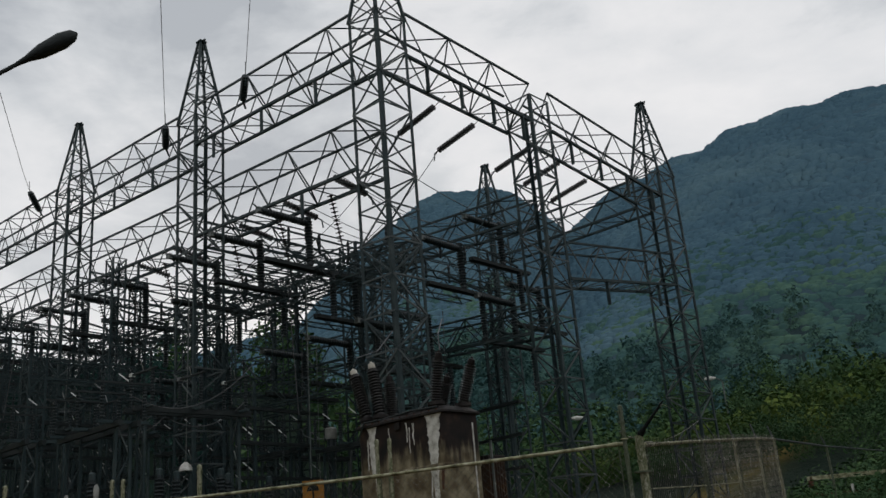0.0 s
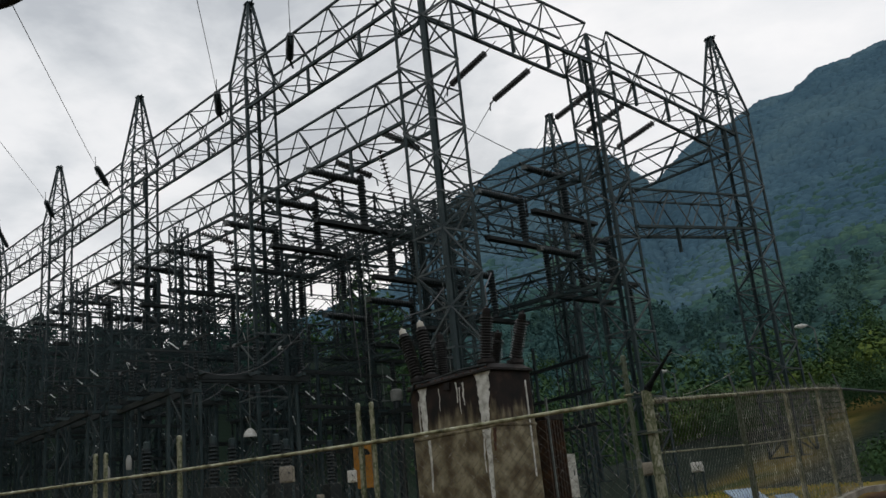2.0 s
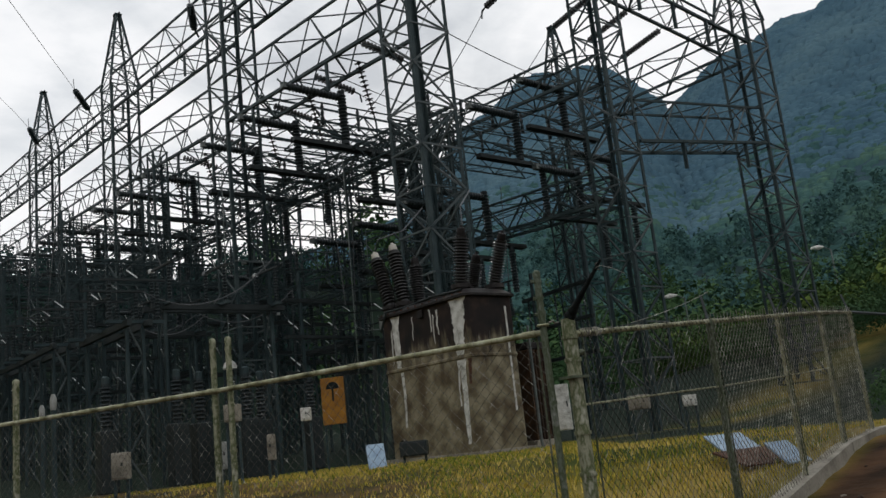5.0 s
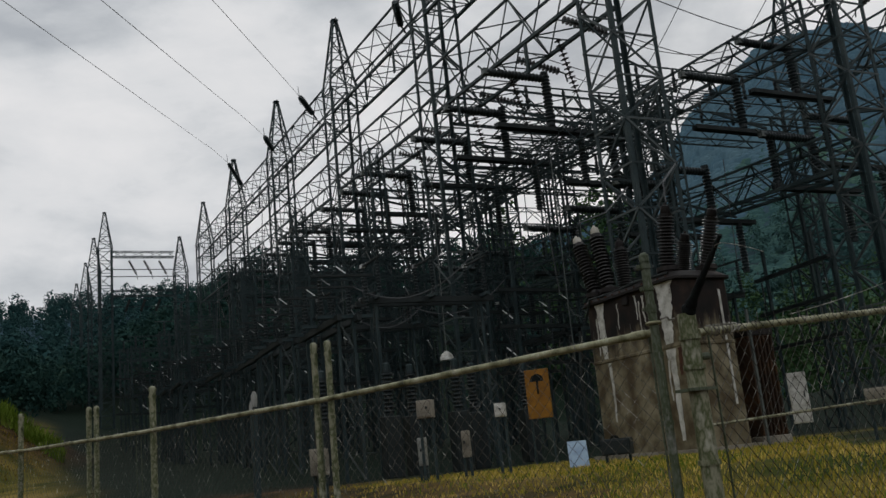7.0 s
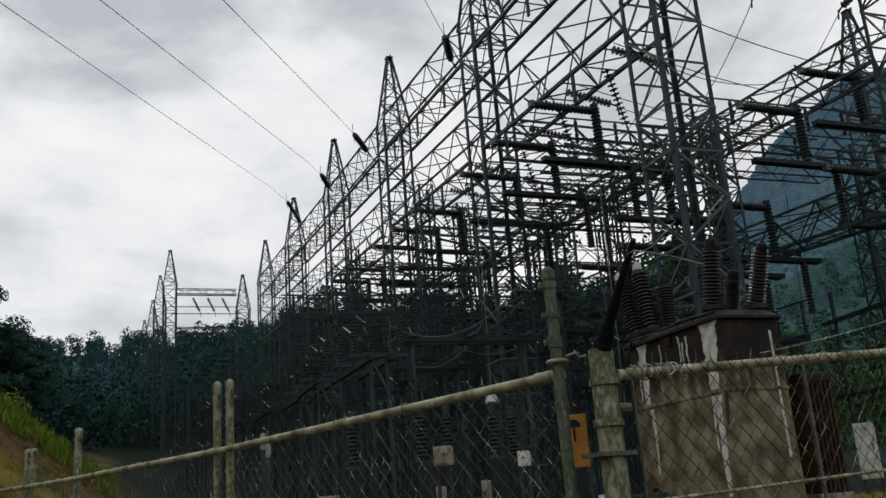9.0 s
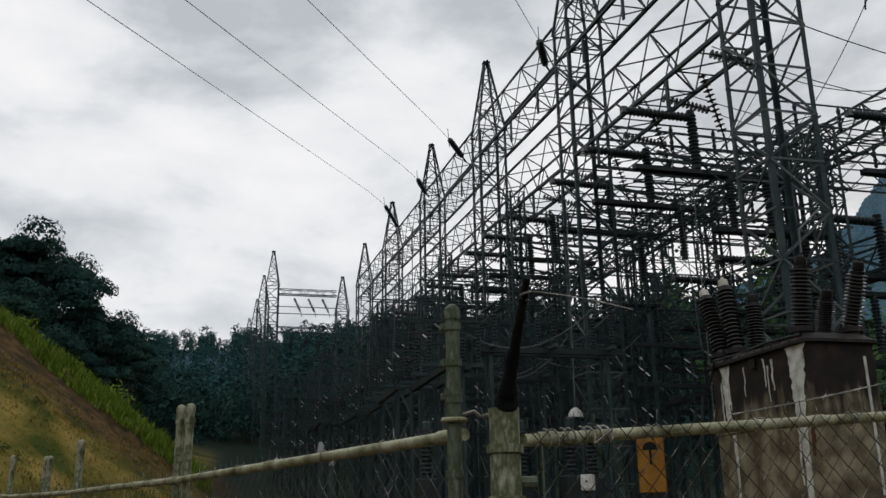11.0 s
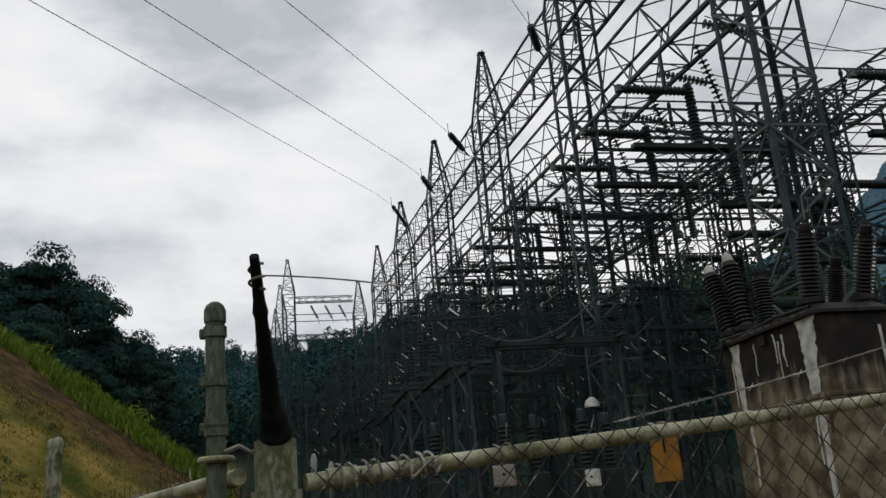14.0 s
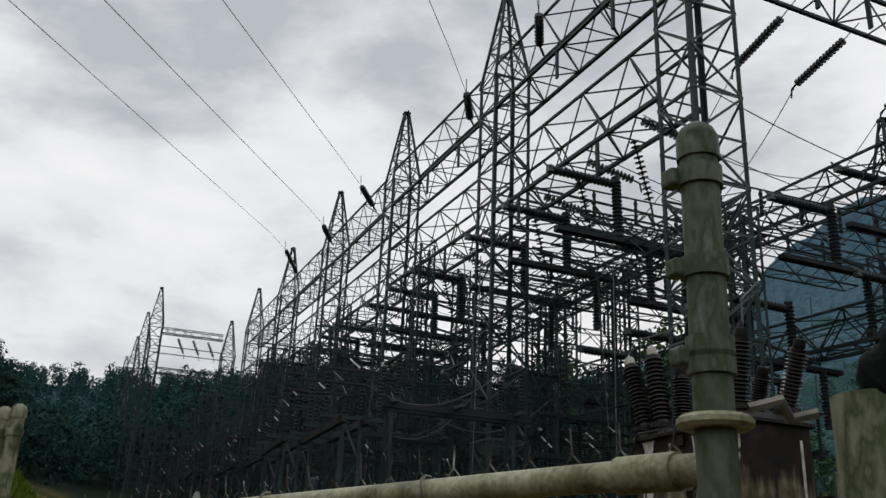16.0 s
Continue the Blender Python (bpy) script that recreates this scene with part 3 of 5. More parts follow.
# crossbars that carry them
for x, y0, y1, z in ((25.4, 24.0, 36.0, 12.0), (27.4, 26.0, 38.0, 8.1), (31.6, 40.0, 52.0, 9.0), (36.0, 26.0, 38.0, 11.0), (25.4, 42.0, 56.0, 12.7)):
    lattice_girder((x, y0, z), (x, y1, z + 0.03 * (y1 - y0)), w=0.7, h=0.85, panel=1.0, chord=0.048, brace=0.036, label="light lattice beam carrying switches")
for y, x0, x1, z in ((27.4, 27.0, 37.0, 13.2), (30.4, 24.0, 36.0, 13.4), (33.6, 24.0, 34.0, 12.0), (38.5, 17.0, 34.0, 9.4), (41.0, 24.0, 34.0, 12.6), (44.8, 16.0, 34.0, 10.0), (49.0, 24.0, 38.0, 8.4), (52.0, 17.0, 34.0, 11.6), (55.0, 24.0, 34.0, 13.2), (58.8, 15.0, 34.0, 10.6),
                     (63.0, 24.0, 38.0, 12.0), (67.0, 15.0, 34.0, 10.8), (70.0, 24.0, 34.0, 13.8), (76.0, 14.0, 34.0, 11.2), (86.0, 14.0, 36.0, 12.4)):
    lattice_girder((x0, y, z), (x1, y, z), w=0.7, h=0.85, panel=1.0, chord=0.048, brace=0.036, label="light lattice beam carrying switches")
    for k in range(int((x1 - x0) / 1.7)):
        x = x0 + 0.6 + k * 1.7
        p = thing("bus_post", "slim dark insulator post standing on a beam", "insulator post", (x, y, z), "bus posts")
        part("post", Mesh().lathe((0, 0, 0), (0, 0, 0.95), [(0, 0.05), (0.1, 0.08), (0.2, 0.05), (0.35, 0.08), (0.45, 0.05), (0.6, 0.08), (0.7, 0.05), (0.85, 0.08), (1, 0.04)], 7), PORCELAIN_DARK, p)
    cable("bus_bar", [(x0, y, z + 0.97), (x1, y, z + 0.97)], 0.035, 0.0, "straight tubular bus bar on posts", STEEL)
# long lattice beams among the switches
for x, z in ((28.7, 13.4),):
    for y0, y1 in ((27.0, 36.0), (36.4, 49.0), (49.4, 63.0), (63.4, 78.5)):
        lattice_girder((x, y0, z + 0.05 * (y0 - 24)), (x, y1, z + 0.05 * (y1 - 24)), w=0.9, h=1.2, panel=1.25, chord=0.06, brace=0.045, label="lengthwise lattice beam among the switches")
for y, z in ((32.6, 14.4), (36.9, 14.7), (40.0, 15.4), (56.5, 15.8), (73.0, 16.4)):
    lattice_girder((ROW_X + 0.8, y, z), (33.3, y, z), w=0.9, h=1.2, panel=1.3, chord=0.06, brace=0.045, label="crosswise lattice beam among the switches")
# inner low columns under the beams
for x, y, top in ((27.4, 26.2, 12.6), (29.6, 31.5, 13.6), (36.2, 29.0, 13.4), (28.6, 42.0, 13.0), (31.6, 46.0, 13.2), (28.6, 56.0, 13.6), (31.6, 60.0, 13.6), (38.2, 40.0, 13.0), (28.6, 72.0, 14.2), (17.4, 38.5, 9.6), (16.6, 44.8, 10.2), (17.6, 52.0, 11.8), (15.6, 58.8, 10.8), (15.6, 67.0, 11.0), (14.6, 76.0, 11.4), (14.6, 86.0, 12.6), (37.0, 49.0, 8.6), (37.4, 63.0, 12.2), (20.6, 44.8, 10.2), (20.4, 58.8, 10.8), (19.6, 67.0, 11.0), (35.4, 86.0, 12.6),
                  (26.2, 46.4, 16.5), (26.2, 53.6, 16.8), (26.4, 61.2, 17.2), (26.4, 69.4, 17.6), (33.0, 33.6, 15.5), (32.6, 42.4, 15.8), (33.2, 52.4, 16.4), (30.2, 37.2, 14.6), (30.6, 66.0, 16.0), (22.4, 41.6, 15.6), (22.4, 55.4, 16.4), (22.4, 70.6, 17.2)):
    lattice_column(x, y, floor_at(x, y), top, w=0.75, panel=0.8, leg=0.09, brace=0.05, label="slender lattice steel column among the switches")


def post_insulator(at, h, parent, pale=False):
    part("post_insulator", ribbed(at, (at[0], at[1], at[2] + h), 0.05, 0.08, 10, 8), PORCELAIN_PALE if pale else PORCELAIN_DARK, parent, smooth=True)


def switch_stand(h=4.6, span=4.2, pale=False):
    """A steel stand with a crossbeam, three pairs of post insulators and their blades."""
    st = thing("switch_stand", "steel switch stand with dark post insulators and open blades" if not pale else "tall steel switch stand with pale glint bars below its crossbeam", "switch stand", (0, 0, 0), "switch stands")
    for s in (-1, 1):
        for k in (-0.28, 0.28):
            part("post", Mesh().beam((k, s * span * 0.4, 0), (k * 0.8, s * span * 0.4, h), 0.09), STEEL, st)
        zigzag(Braces(st), (-0.28, s * span * 0.4, 0), (-0.22, s * span * 0.4, h), (0.28, s * span * 0.4, 0), (0.22, s * span * 0.4, h), 5, 0.05, (0, 1, 0), 0, False)
    for k in (-0.3, 0.3):
        part("crossbeam", Mesh().beam((k, -span / 2, h), (k, span / 2, h), 0.14, 0.18), DARK, st)
    for i in (-1, 0, 1):
        for k in (-0.7, 0.7):
            post_insulator((k, i * span * 0.4, h + 0.1), 1.15, st)
        part("blade", Mesh().beam((-0.95, i * span * 0.4, h + 1.3), (0.95, i * span * 0.4, h + 1.32), 0.09, 0.06), DARK, st)
        # Short slanted bars added as glint strokes, shaped like open blades.
        part("open_blade", Mesh().beam((-0.13, i * span * 0.4 + 0.13, h + 1.62), (0.09, i * span * 0.4 - 0.09, h + 1.36), 0.022, 0.035), GLINT_METAL, st, "open switch blade with a glint in its pale colour")
        if pale:
            part("earth_blade", Mesh().beam((-0.12, i * span * 0.4 + 0.12, h - 1.3), (0.12, i * span * 0.4 - 0.12, h - 1.56), 0.022, 0.035), GLINT_METAL, st, "short added bar standing for a glint")
            part("clip", Mesh().box((0.62, i * span * 0.4 - 0.07, h + 1.26), (0.78, i * span * 0.4 + 0.07, h + 1.38)), GLINT_METAL, st, "terminal clip with a glint in its bright tone")
        part("cradle", Mesh().beam((-0.85, i * span * 0.4, h + 0.08), (0.85, i * span * 0.4, h + 0.08), 0.12, 0.1), STEEL, st)
    return st


stand_a, stand_b = switch_stand(), switch_stand(5.4, 4.6, True)
spots = [(x, y) for y in (29.5, 36, 43, 50.5, 58, 66, 74.5, 84) for x in (15.8, 19.2, 27.0, 30.6)]
stand_rng = random.Random(4)
for k, (x, y) in enumerate(spots):
    x, y = x + stand_rng.uniform(-0.5, 0.5), y + stand_rng.uniform(-0.8, 0.8)
    src = stand_b if k % 4 == 1 or k % 7 == 3 else stand_a
    m = pose(x, y, floor_at(x, y) - 0.02 + (0.0 if k % 3 else -0.0), 0, 0, 90 * (k % 2) + stand_rng.uniform(-2, 2))
    if k < 2:
        (stand_a, stand_b)[k].matrix_basis = m
    else:
        copy_thing(src, m)
# two storeys of bars with upright pale insulators, towards the fence
def stacked_rack(levels=3):
    rk = thing("bus_rack", "rack of stacked dark bus bars with upright insulators", "bus rack", (0, 0, 0), "bus racks")
    for s in (-1.6, 1.6):
        part("post", Mesh().beam((s, 0, 0), (s, 0, 3.1 + 1.45 * levels), 0.11), STEEL, rk)
    for k in range(levels):
        z = 3.4 + 1.45 * k
        part("bar", Mesh().beam((-2.4, 0, z), (2.4, 0, z), 0.16, 0.14), DARK, rk)
        if k < levels - 1:
            for s in (-2.0, 0.0, 2.0):
                part("post_insulator", ribbed((s, 0, z + 0.07), (s, 0, z + 1.35), 0.032, 0.05, 9, 8), PORCELAIN_DARK, rk, smooth=True)
                # Glint stroke again, added at each level of the rack.
                part("open_blade", Mesh().beam((s - 0.14, 0.14, z + 0.66), (s + 0.12, -0.12, z + 0.3), 0.025, 0.04), GLINT_METAL, rk, "rack switch blade, its pale colour a painted glint")
    return rk


rack = stacked_rack()
rack.matrix_basis = pose(19.0, 47.0, floor_at(19, 47), 0, 0, 20)
for x, y, r in ((20.2, 41.0, 8), (18.4, 54.0, 24), (17.2, 63.0, 14), (28.5, 40.0, 10), (27.5, 52.0, 24), (16.6, 72.0, 20), (26.0, 33.0, 6), (15.8, 82.0, 15), (31.0, 31.0, 70), (34.5, 28.5, 80)):
    copy_thing(rack, pose(x, y, floor_at(x, y), 0, 0, r))

# ---- insulator strings and lines ----
DISC = Mesh().lathe((0, 0, 0), (0, 0, 0.146), [(0, 0.03), (0.25, 0.04), (0.35, 0.155), (0.52, 0.15), (0.6, 0.05), (1, 0.03)], 10).data("disc", PORCELAIN, True)


def insulator_string(a, b, label="string of dark cap-and-pin insulator discs"):
    a, b = Vector(a), Vector(b)
    d = b - a
    st = thing("insulator_string", label, "insulator string", a, "insulator strings")
    q = d.to_track_quat("Z", "Y")
    n = max(4, int(d.length / 0.16))
    for i in range(n):
        o = part("disc", DISC, None, st)
        o.location, o.rotation_mode, o.rotation_quaternion = d * (i / n), "QUATERNION", q
    hook = Mesh().tube([d, d + d.normalized() * 0.25 + Vector((0, 0, -0.02)), d + d.normalized() * 0.32 + Vector((0, 0, -0.35))], 0.035)
    part("clamp", hook, STEEL, st)
    return st


for x, z in ((28.2, 18.95), (30.8, 18.85), (35.0, 18.9), (37.3, 18.7), (39.6, 18.3)):
    a, b = Vector((x, 24.5, z - 0.05)), Vector((x + 0.2, 27.0, z - 0.35))
    insulator_string(a, b)
    cable("conductor", [(x - 0.1, 23.7, z + 0.1), a], 0.02)
    cable("conductor", [b, (x + 1.6, 36.0, z - 3.0)], 0.018, 0.6)
# dead-end strings of the incoming lines and the lines themselves
LINES = [((22.1, 29.84, 20.99), (-0.563, -0.88, 0.099)), ((22.0, 36.42, 21.13), (-0.516, -0.88, -0.229)), ((21.51, 51.0, 22.59), (-0.405, -0.88, -0.226)), ((21.82, 61.0, 23.83), (-0.379, -0.88, -0.211)), ((21.28, 71.5, 25.64), (-0.346, -0.88, -0.195))]
for p, d in LINES:
    p, d = Vector(p), Vector(d).normalized()
    base = Vector((22.75, p.y + 1.2, p.z - (0.75 if p.y < 70 else 1.7)))
    ins = thing("line_insulator", "thick dark ribbed dead-end insulator of an incoming line", "line insulator", base, "line insulators")
    part("insulator_body", ribbed((0, 0, 0), (p - base) * 0.8, 0.13, 0.19, 8), PORCELAIN_DARK, ins, smooth=True)
    part("arcing_rod", Mesh().tube([(p - base) * 0.8 - Vector((0, 0, 0.5)), (p - base) * 0.9 + Vector((0, 0, 0.55))], 0.02, 5), STEEL, ins)
    part("shackle", Mesh().tube([(0.35, 0.3, -0.2), (0, 0, 0)], 0.05, 6), STEEL, ins)
    cable("overhead_line", [p + (base - p) * 0.2] + [p + d * (k * 5.0) for k in range(1, 17)], 0.014, label="long thin overhead line running past the yard")
# strings that hang inside the rows
hang_rng = random.Random(9)
for y0, tip in ROW_A[:5]:
    for k in (0.25, 0.5, 0.75):
        y, z = y0 + 13.5 * k, tip - 9.3 - 1.45
        insulator_string((23.6, y, z), (24.2, y + 0.15, z - 1.9 + hang_rng.uniform(-0.1, 0.1)))
        insulator_string((24.4, y + 0.7, z + 1.2), (26.3, y + 0.75, z + 0.9))
        cable("conductor", [(26.3, y + 0.75, z + 0.9), (33.4, y + 0.9, z + 1.4)], 0.017, 0.7)
for x in (17.0, 18.6, 20.2):
    insulator_string((x, 105.0, 25.2), (x + 0.7, 104.6, 23.6), "hanging insulator string on a distant gantry")
    insulator_string((x, 105.0, 20.8), (x - 0.5, 104.6, 19.4), "hanging insulator string on a distant gantry")
for z in (24.2, 23.4, 20.0):
    cable("bus_bar", [(14.6, 105.0, z), (22.4, 105.0, z)], 0.05, 0.0, "straight tubular bus bar on the distant gantry", STEEL)
# jumpers and droppers
for k in range(16):
    y = 28.0 + k * 3.6
    x0 = 17.5 + hang_rng.uniform(-2, 2)
    cable("jumper", [(x0, y, 6.0 + 0.05 * (y - 28)), (x0 + hang_rng.uniform(3, 6), y + hang_rng.uniform(-2, 2), 7.0 + 0.05 * (y - 28))], 0.018, hang_rng.uniform(0.6, 1.2), "loosely hanging jumper cable")
for x, y, z0, z1 in ((21.6, 33.6, 4.2, 12.5), (24.6, 29.4, 3.5, 12.2), (26.9, 27.2, 3.0, 12.4), (27.8, 32.8, 3.0, 10.0), (20.5, 42.5, 3.0, 10.0)):
    cable("dropper", [(x, y, z0), (x + 0.15, y + 0.1, z1)], 0.02, 0.0, "thin upright steel dropper wire", STEEL_LIGHT)
for y in (25.2, 27.8, 31.0):
    cable("conductor", [(25.0, y, 16.2), (41.0, y + 4, 17.0)], 0.02, 0.5)

drop_rng = random.Random(15)
for k in range(34):
    x, y = drop_rng.choice((17.0, 19.5, 25.6, 28.2, 30.8, 33.0)) + drop_rng.uniform(-0.6, 0.6), 27.5 + k * 1.75
    z = floor_at(x, y) + drop_rng.uniform(5.5, 7.0)
    cable("dropper", [(x, y, z), (x + drop_rng.uniform(-0.3, 0.3), y + drop_rng.uniform(-0.4, 0.4), z + drop_rng.uniform(3.0, 6.0))], 0.018, 0.0, "thin upright conductor between switch levels", CABLE if k % 3 else STEEL)

# ---- transformer ----
TX, TY, TZ = 20.45, 19.28, floor_at(20.45, 19.28) - 0.06
tank = thing("transformer", "grime-streaked cream transformer with tall ribbed bushings, on the yard ground", "transformer", (TX, TY, TZ))
part("plinth", Mesh().box((-0.9, -1.95, 0), (0.9, 1.95, 0.16)), CONCRETE, tank, "stained concrete plinth")


def soft_box(lo, hi, bevel=0.03, seg=2):
    bm = bmesh.new()
    bmesh.ops.create_cube(bm, size=1)
    for v in bm.verts:
        v.co = Vector([lo[i] + (v.co[i] + 0.5) * (hi[i] - lo[i]) for i in range(3)])
    bmesh.ops.bevel(bm, geom=bm.edges[:], offset=bevel, segments=seg, affect="EDGES", profile=0.5)
    m = Mesh()
    m.v = [v.co.copy() for v in bm.verts]
    bm.verts.index_update()
    m.f = [tuple(v.index for v in f.verts) for f in bm.faces]
    bm.free()
    return m


def grimy_paint():
    """Cream paint with rust-black grime that has run down from the lid in uneven streaks."""
    m = bpy.data.materials.new("grime_run_cream_paint")
    m.use_nodes = True
    nt = m.node_tree
    bsdf = nt.nodes["Principled BSDF"]
    bsdf.inputs["Roughness"].default_value, bsdf.inputs["Specular IOR Level"].default_value = 0.7, 0.25
    tc = nt.nodes.new("ShaderNodeTexCoord")
    mp = nt.nodes.new("ShaderNodeMapping")
    mp.inputs["Scale"].default_value = (1, 1, 0.13)
    nt.links.new(tc.outputs["Object"], mp.inputs[0])
    runs = nt.nodes.new("ShaderNodeTexNoise")
    runs.inputs["Scale"].default_value, runs.inputs["Detail"].default_value, runs.inputs["Roughness"].default_value = 5.0, 8, 0.65
    nt.links.new(mp.outputs[0], runs.inputs[0])
    spots = nt.nodes.new("ShaderNodeTexNoise")
    spots.inputs["Scale"].default_value, spots.inputs["Detail"].default_value = 2.4, 8
    nt.links.new(tc.outputs["Object"], spots.inputs[0])
    xyz = nt.nodes.new("ShaderNodeSeparateXYZ")
    nt.links.new(tc.outputs["Object"], xyz.inputs[0])
    lift = nt.nodes.new("ShaderNodeMapRange")
    for k, v in ((1, 1.9), (2, 3.2), (3, -0.28), (4, 0.36)):
        lift.inputs[k].default_value = v
    nt.links.new(xyz.outputs[2], lift.inputs[0])
    amount = nt.nodes.new("ShaderNodeMath")
    nt.links.new(runs.outputs[0], amount.inputs[0])
    nt.links.new(lift.outputs[0], amount.inputs[1])
    edge = nt.nodes.new("ShaderNodeMapRange")
    edge.inputs[1].default_value, edge.inputs[2].default_value = 0.42, 0.72
    nt.links.new(amount.outputs[0], edge.inputs[0])
    cream = nt.nodes.new("ShaderNodeValToRGB")
    grime = nt.nodes.new("ShaderNodeValToRGB")
    for ramp, stops in ((cream, ((0.36, (0.08, 0.06, 0.034, 1)), (0.5, (0.15, 0.127, 0.078, 1)), (0.64, (0.26, 0.23, 0.155, 1)))), (grime, ((0.3, (0.006, 0.006, 0.006, 1)), (0.55, (0.018, 0.012, 0.010, 1)), (0.74, (0.045, 0.028, 0.018, 1))))):
        ramp.color_ramp.elements.new(0.5)
        for e, (p, c) in zip(ramp.color_ramp.elements, stops):
            e.position, e.color = p, c
        nt.links.new(spots.outputs[0], ramp.inputs[0])
    mix = nt.nodes.new("ShaderNodeMix")
    mix.data_type = "RGBA"
    nt.links.new(edge.outputs[0], mix.inputs[0])
    nt.links.new(cream.outputs[0], mix.inputs[6])
    nt.links.new(grime.outputs[0], mix.inputs[7])
    nt.links.new(mix.outputs[2], bsdf.inputs["Base Color"])
    bump = nt.nodes.new("ShaderNodeBump")
    bump.inputs["Strength"].default_value, bump.inputs["Distance"].default_value = 0.3, 0.02
    nt.links.new(spots.outputs[0], bump.inputs["Height"])
    nt.links.new(bump.outputs[0], bsdf.inputs["Normal"])
    return m


def round_block(rings, seg=5):
    """A block with rounded upright corners, from rings of (z, half x, half y, corner radius)."""
    m = Mesh()
    n = 4 * (seg + 1)
    for z, hx, hy, r in rings:
        for c, (sx, sy) in enumerate(((1, 1), (-1, 1), (-1, -1), (1, -1))):
            for k in range(seg + 1):
                q = math.pi / 2 * (c + k / seg)
                m.v.append(Vector((sx * (hx - r) + r * math.cos(q), sy * (hy - r) + r * math.sin(q), z)))
    for j in range(len(rings) - 1):
        m.f += [(j * n + i, j * n + (i + 1) % n, (j + 1) * n + (i + 1) % n, (j + 1) * n + i) for i in range(n)]
    m.f += [tuple(range(n - 1, -1, -1)), tuple((len(rings) - 1) * n + i for i in range(n))]
    return m


part("tank", round_block([(0.16, 0.75, 1.74, 0.16), (2.3, 0.75, 1.74, 0.16), (2.32, 0.775, 1.765, 0.17), (2.37, 0.775, 1.765, 0.17), (2.39, 0.75, 1.74, 0.16), (3.74, 0.75, 1.74, 0.16)]), grimy_paint(), tank, "cream tank with black grime run down from its lid", True)
part("lid", round_block([(3.744, 0.84, 1.83, 0.2), (3.80, 0.84, 1.83, 0.2), (3.82, 0.80, 1.79, 0.2), (3.93, 0.70, 1.66, 0.26), (4.0, 0.5, 1.4, 0.3)]), TANK_HIGH, tank, "domed rust-black lid", True)
for i in range(12):
    part("lid_bolt", Mesh().lathe((-0.81, -1.6 + i * 0.29, 3.79), (-0.81, -1.6 + i * 0.29, 3.85), [(0, 0.022), (1, 0.022)], 6), RUST, tank)


def streak(y, w, z0, z1, x, seed):
    """An uneven run of peeling white paint down the tank's face, wider under the lid."""
    g, m, n = random.Random(seed), Mesh(), 22
    drift = 0.0
    for i in range(n + 1):
        k = i / n
        drift += g.uniform(-0.012, 0.012)
        z, half = z1 + (z0 - z1) * k, w * (1.0 - 0.45 * k ** 2 + 0.4 * max(0, 0.12 - k) / 0.12)
        a, b = y + drift - half * g.uniform(0.8, 1.08), y + drift + half * g.uniform(0.8, 1.08)
        m.v += [Vector((x, a, z)), Vector((x, b, z)), Vector((x + 0.012, b, z)), Vector((x + 0.012, a, z))]
        if i:
            p, q = 4 * i - 4, 4 * i
            m.f += [(p + j, p + (j + 1) % 4, q + (j + 1) % 4, q + j) for j in range(4)]
    m.f += [(0, 1, 2, 3), (4 * n + 3, 4 * n + 2, 4 * n + 1, 4 * n)]
    return m


for k, (y, w, z0, z1) in enumerate(((-1.38, 0.24, 2.40, 3.73), (1.12, 0.15, 2.40, 3.72), (-1.36, 0.10, 0.35, 2.28), (1.0, 0.05, 0.9, 2.28), (-1.2, 0.03, 1.2, 2.28), (-0.6, 0.03, 3.0, 3.6), (-0.45, 0.02, 2.8, 3.5), (-0.3, 0.025, 3.1, 3.66), (0.4, 0.018, 3.0, 3.6), (1.28, 0.03, 2.5, 3.4))):
    part("white_streak", streak(y, w, z0, z1, -0.757, k), WHITE, tank, "peeling white painted run")
part("white_streak", soft_box((0.42, -1.752, 1.0), (0.48, -1.738, 3.5), 0.005, 1), WHITE, tank, "thin white painted run")
part("rust_patch", streak(-1.62, 0.06, 1.7, 2.28, -0.757, 31), RUST, tank, "rust run below the seam")
for x, y, ln, hh, pale in ((-0.5, 1.55, 0.55, 1.6, True), (-0.48, 0.98, 0.3, 1.65, True), (0.13, 1.15, 0.0, 1.3, False), (-0.5, -1.32, -0.25, 1.4, False), (0.5, -0.6, -0.28, 0.95, False), (0.5, -1.42, -0.5, 1.26, False)):
    base = Vector((x, y, 4.06))
    tip = base + Vector((0, ln * 0.85, hh - 0.2))
    d = (tip - base).normalized()
    bush = part("bushing", Mesh().lathe(base, tip, ribs(0.125, 0.195, 15, 0.05), 14), PORCELAIN, tank, "ribbed dark porcelain bushing", True)
    part("cap", Mesh().lathe(tip, tip + d * 0.24, [(0, 0.10), (0.12, 0.115), (0.7, 0.10), (0.78, 0.045), (1, 0.03)], 12), PORCELAIN_PALE if pale else TANK_HIGH, bush, "pale metal cap" if pale else "dark brown metal cap", True)
    part("turret", Mesh().lathe(base - Vector((0, 0, 0.32)), base + Vector((0, 0, 0.03)), [(0, 0.22), (0.7, 0.19), (0.72, 0.24), (1, 0.24)], 14), TANK_HIGH, bush, "dark turret flange", True)
part("lead", Mesh().tube([(-0.5, 2.05, 5.75), (-0.45, 1.95, 6.0), (0.4, 1.9, 6.3), (1.6, 2.4, 7.2)], 0.02, 5), CABLE, tank)
part("lead", Mesh().tube([(-0.5, -1.62, 5.5), (-0.4, -1.5, 6.0), (0.8, -0.6, 6.8)], 0.02, 5), CABLE, tank)
